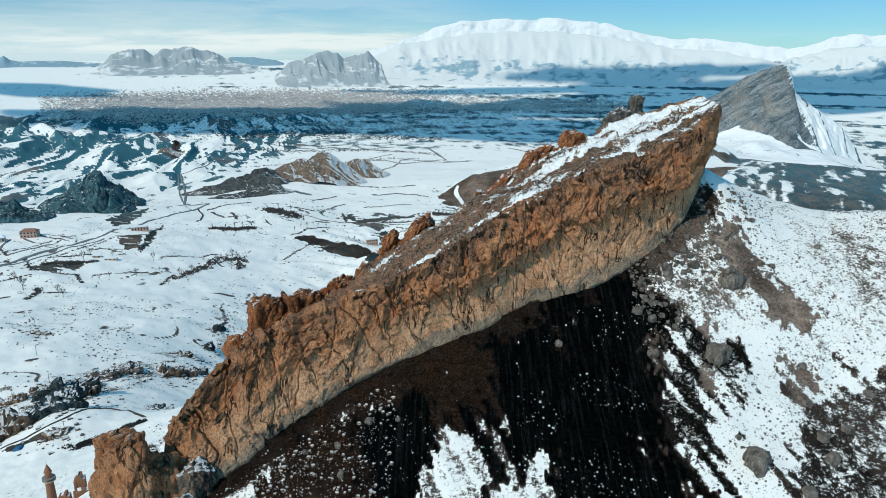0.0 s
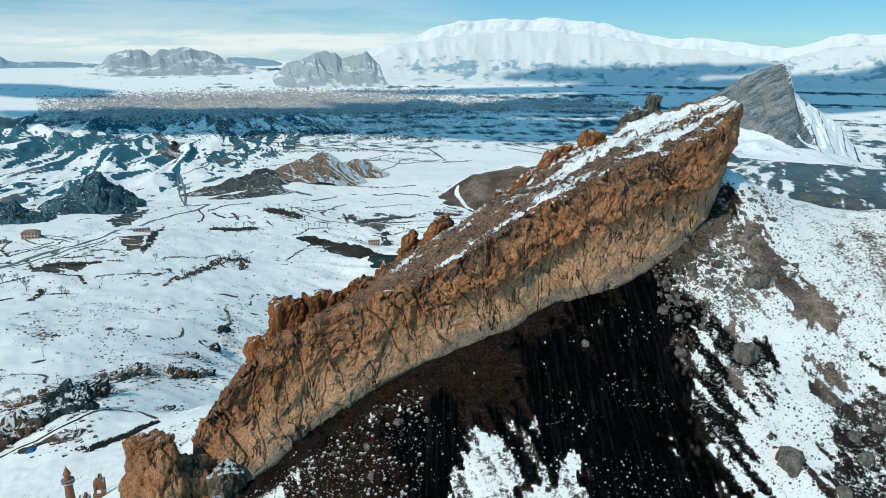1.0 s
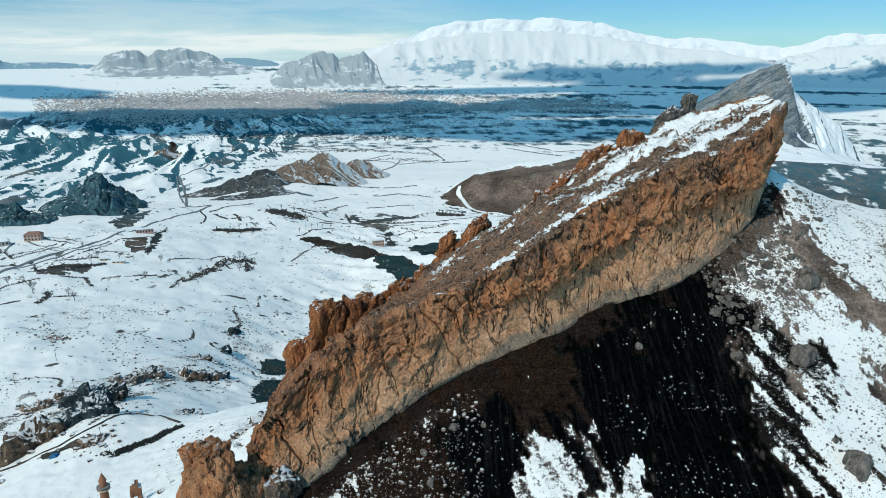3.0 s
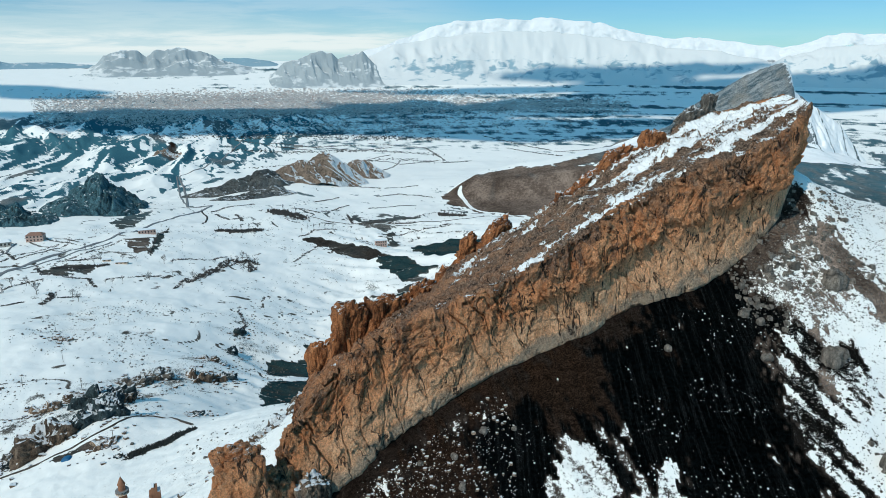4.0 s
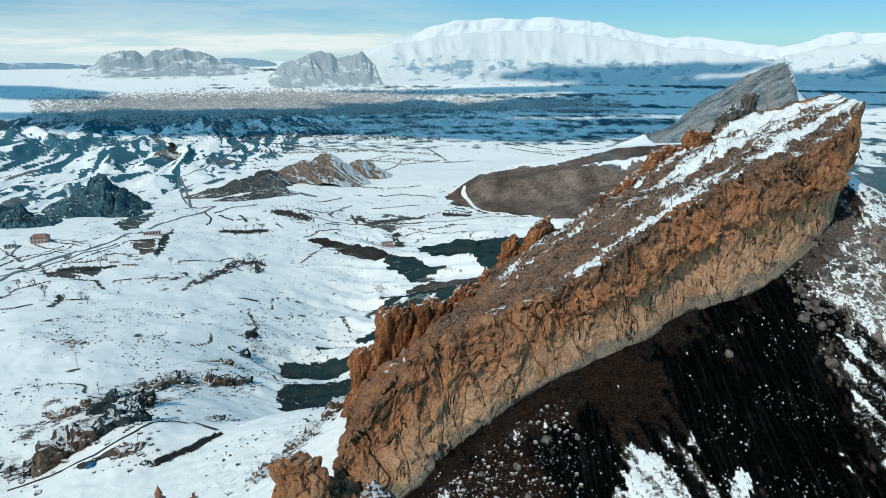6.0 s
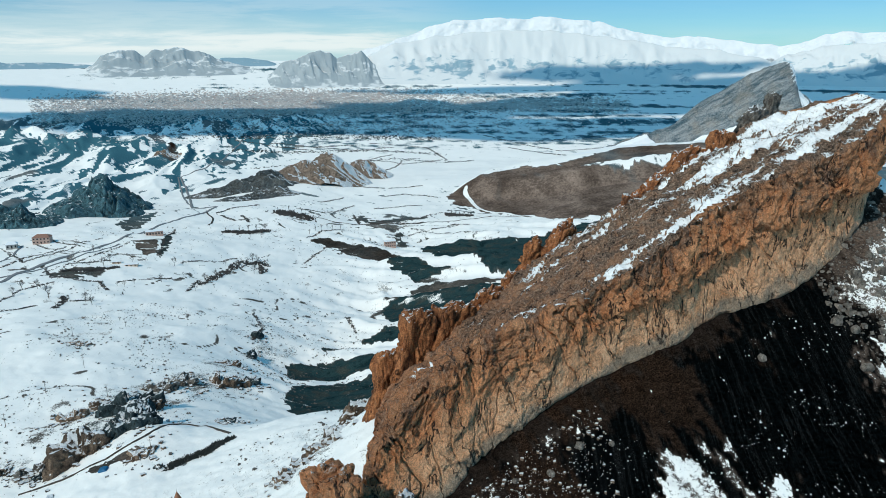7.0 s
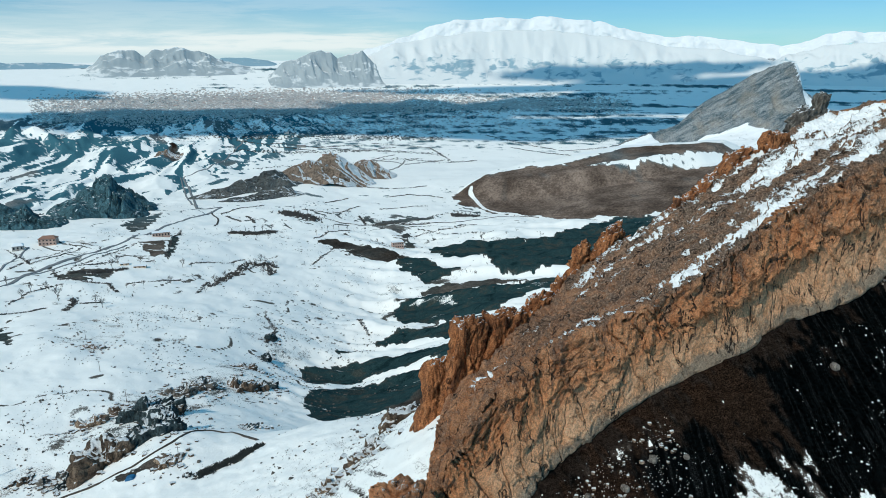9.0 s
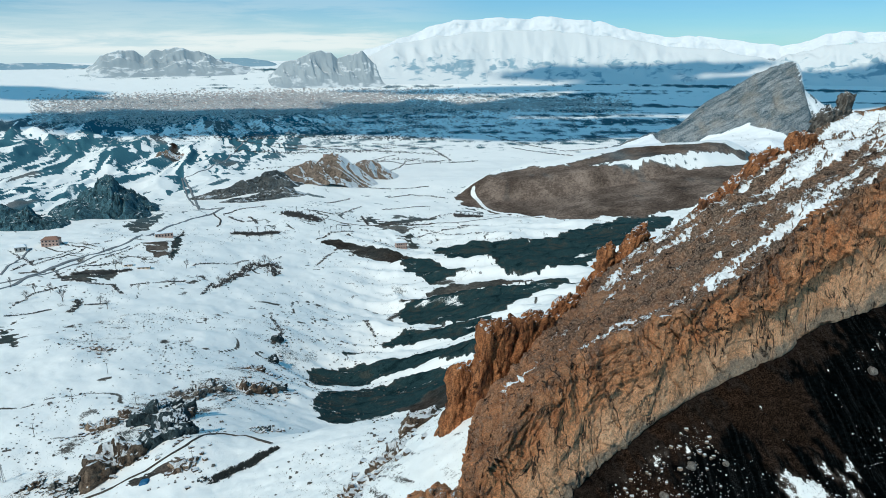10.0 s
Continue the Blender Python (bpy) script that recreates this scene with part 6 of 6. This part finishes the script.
def ruin(x, y, w, d, h, turn, label, seed):
    ob = tagged(new("ruined_wall"), label, "ruin", "ruins by the minaret")
    ob.matrix_basis = Matrix.Translation((x, y, ground_z(x, y))) @ Matrix.Rotation(radians(turn), 4, "Z")
    r = random.Random(seed)
    n = 4
    for i in range(n):
        hh = h * (0.62 + 0.38 * math.sin(math.pi * (i + 0.5) / n)) * r.uniform(0.92, 1.05)
        wx = -w / 2 + (i + 0.5) * w / n
        one("wall_course", (w / n * 1.02, d * r.uniform(0.85, 1.0), hh + 5), MINARET_STONE, ob, loc=(wx, 0, (hh - 5) / 2))
        if i % 2:
            one("snow_cap", (w / n * 0.9, d * 0.8, 0.25), ROOF_SNOW, ob, "cap of snow", (wx, 0, hh + 0.1))


ruin(-151, 258, 4.2, 4, 10, 20, "tall broken red stone tower beside the minaret", 1)
ruin(-157, 256, 4.2, 3.6, 5.5, 15, "low broken red stone wall by the minaret", 2)
ruin(-148, 253, 6, 3, 3, 35, "crumbled red stone wall on the slope", 3)


def dome(x, y, r, base):
    ob = tagged(new("dome"), "dark teal dome beside the minaret", "dome")
    ob.location = (x, y, base)
    bm = bmesh.new()
    bmesh.ops.create_uvsphere(bm, u_segments=32, v_segments=16, radius=r)
    for v in bm.verts:
        v.co.z = max(v.co.z * 0.8, 0)
    part("shell", bm, DOME_TEAL, ob)
    bm = bmesh.new()
    ring(bm, r * 1.02, r * 1.02, -12, 0.1, 24)
    part("drum", bm, MINARET_STONE, ob, "round red stone drum")


dome(-166, 249, 5.5, 113.5)


def pole(x, y, tall, lattice, label):
    ob = tagged(new("power_pole"), label, "power pole", "power line on the slope")
    ob.location = (x, y, ground_z(x, y))
    bm = bmesh.new()
    if lattice:
        for sx in (-1, 1):
            for sy in (-1, 1):
                g = cuboid(bm, 0, 0, tall / 2, 0.14, 0.14, tall)
                for v in g:
                    k = 1 - 0.8 * v.co.z / tall
                    v.co.x += sx * 0.9 * k
                    v.co.y += sy * 0.9 * k
        for i in range(9):
            z0, z1 = tall * i / 9, tall * (i + 1) / 9
            for sy in (-1, 1):
                k0, k1 = 0.9 * (1 - 0.8 * i / 9), 0.9 * (1 - 0.8 * (i + 1) / 9)
                g = cuboid(bm, 0, 0, 0, 0.08, 0.08, 1)
                flip = 1 if i % 2 else -1
                for v in g:
                    up = v.co.z > 0
                    v.co.x += flip * (k1 if up else -k0)
                    v.co.y += sy * (k1 if up else k0)
                    v.co.z = z1 if up else z0
        part("lattice", bm, STEEL, ob)
    else:
        ring(bm, 0.22, 0.14, -1.5, tall, 8)
        part("shaft", bm, WOOD, ob)
    one("crossarm", (2.6, 0.16, 0.18), STEEL, ob, loc=(0, 0, tall * 0.93))
    for sx in (-1.1, 0, 1.1):
        one("insulator", (0.14, 0.14, 0.35), PALE_STONE, ob, loc=(sx, 0, tall * 0.93 + 0.25))


for k, (px, py) in enumerate(((-362, 521), (-309, 508), (-360, 464), (-365, 588), (-397, 747), (-500, 804), (-425, 690))):
    pole(px, py, 10.5, False, "thin wooden power pole standing in snow")
pole(-222, 372, 9.0, False, "wooden power pole beside the road cut")
pole(-351, 411, 12.5, True, "steel lattice power pole standing in snow")


def blue_cover():
    n = 14
    u, v = np.meshgrid(np.linspace(-4, 4, n), np.linspace(-3, 3, n))
    x, y = -246 + 0.62 * u, 364 + 0.62 * v
    rim = (np.abs(u) > 3.9) | (np.abs(v) > 2.9)
    z = height(x, y) + np.where(rim, -0.3, 1.0 + 0.6 * np.cos(u / 4 * 1.5) + 0.15 * fbm2(u, v, 3, 5))
    me = mesh_of("tarpaulin", np.stack([x, y, z], -1).reshape(-1, 3), grid_faces(n, n)[:, ::-1], TARP)
    tagged(new("tarpaulin", me), "bright blue tarpaulin over a heap by the track", "tarpaulin")


blue_cover()


# ---- loose stones ----
def stones(name, spots, mat, label, seed):
    v0 = np.array([(a, b, c) for a in (-1, 1) for b in (-1, 1) for c in (-1, 1)], float) * 0.72
    f0 = np.array(((0, 1, 3, 2), (4, 6, 7, 5), (0, 4, 5, 1), (2, 3, 7, 6), (0, 2, 6, 4), (1, 5, 7, 3)))
    r = np.random.RandomState(seed)
    s = np.array(spots, float)
    z = height(s[:, 0], s[:, 1])
    q = v0[None] * r.uniform(0.55, 1.25, (len(s), 8, 3)) * s[:, 2][:, None, None] * np.array((1, 1, 0.75))
    turn = r.uniform(0, 6.28, len(s))
    c, k = np.cos(turn)[:, None], np.sin(turn)[:, None]
    q = np.stack([q[..., 0] * c - q[..., 1] * k, q[..., 0] * k + q[..., 1] * c, q[..., 2]], -1)
    q = q + np.stack([s[:, 0], s[:, 1], z + s[:, 2] * 0.15], -1)[:, None]
    f = f0[None] + 8 * np.arange(len(s))[:, None, None]
    return tagged(new(name, mesh_of(name, q.reshape(-1, 3), f.reshape(-1, 4), mat, False)), label, "stones", kind="stuff")


STONE_PALE = plain("frosted_stone", (0.72, 0.73, 0.73), 0.85, 0.25, 0.8)
STONE_DARK = plain("dark_stone", (0.10, 0.09, 0.08), 0.9, 0.4, 0.8)


def strewn():
    r = np.random.RandomState(9)
    a = np.stack([r.uniform(-60, 100, 3300), r.uniform(150, 246, 3300), 0.09 + 0.28 * r.rand(3300) ** 4], -1)
    a = a[fbm2(a[:, 0] / 14, a[:, 1] / 14, 3, 98) > -0.20 + 0.45 * (a[:, 0] < 20) + 0.5 * (a[:, 1] > 205)]
    keep = a[:, 1] < 224 + a[:, 0] * 0.42 - 6
    stones("scree_stones", a[keep], STONE_PALE, "pale frosted stones strewn over black scree", 1)
    b = np.stack([r.uniform(70, 190, 12000), r.uniform(150, 300, 12000), 0.13 + 0.36 * r.rand(12000) ** 4], -1)
    b = b[fbm2(b[:, 0] / 16, b[:, 1] / 16, 3, 97) > -0.35]
    keep = b[:, 1] < 250 + (b[:, 0] - 75) * 0.9
    stones("slope_stones", b[keep], STONE_DARK, "dark stones poking out of the snowy slope", 2)
    c = np.stack([r.uniform(-460, -110, 8000), r.uniform(310, 860, 8000), 0.22 + 1.0 * r.rand(8000) ** 4], -1)
    thick = fbm2(c[:, 0] / 40, c[:, 1] / 40, 3, 99) > 0.08
    stones("valley_stones", c[thick], STONE_DARK, "dark stones scattered on the valley's snow slope", 3)
    d = np.stack([r.uniform(-70, -15, 1600), r.uniform(170, 214, 1600), 0.14 + 0.62 * r.rand(1600) ** 5], -1)
    keep = d[:, 1] < 222 + d[:, 0] * 0.55 - 2
    stones("rubble", d[keep], TAN_ROCK, "grey and rusty rubble below the cliff foot", 4)

    heart = np.array([(q[1], q[2], max(q[3], q[4])) for q in VALLEY_ROCKS])
    pick = heart[r.randint(0, len(heart), 1500)]
    g = np.stack([pick[:, 0] + r.normal(0, 0.8, 1500) * pick[:, 2], pick[:, 1] + r.normal(0, 0.9, 1500) * pick[:, 2], 0.25 + 1.9 * r.rand(1500) ** 3], -1)
    stones("broken_rock", g, BROWN_ROCK, "broken brown rock pieces round the valley's ledges", 6)
    e = np.stack([r.uniform(68, 122, 1500), r.uniform(205, 285, 1500), 0.25 + 1.3 * r.rand(1500) ** 4], -1)
    keep = (e[:, 1] < 247 + (e[:, 0] - 62) * 0.78) & (e[:, 1] > 232 + (e[:, 0] - 80) * 0.5 - 12 * r.rand(1500))
    stones("talus", e[keep], BOULDER, "grey angular talus blocks beside the prow", 5)


strewn()
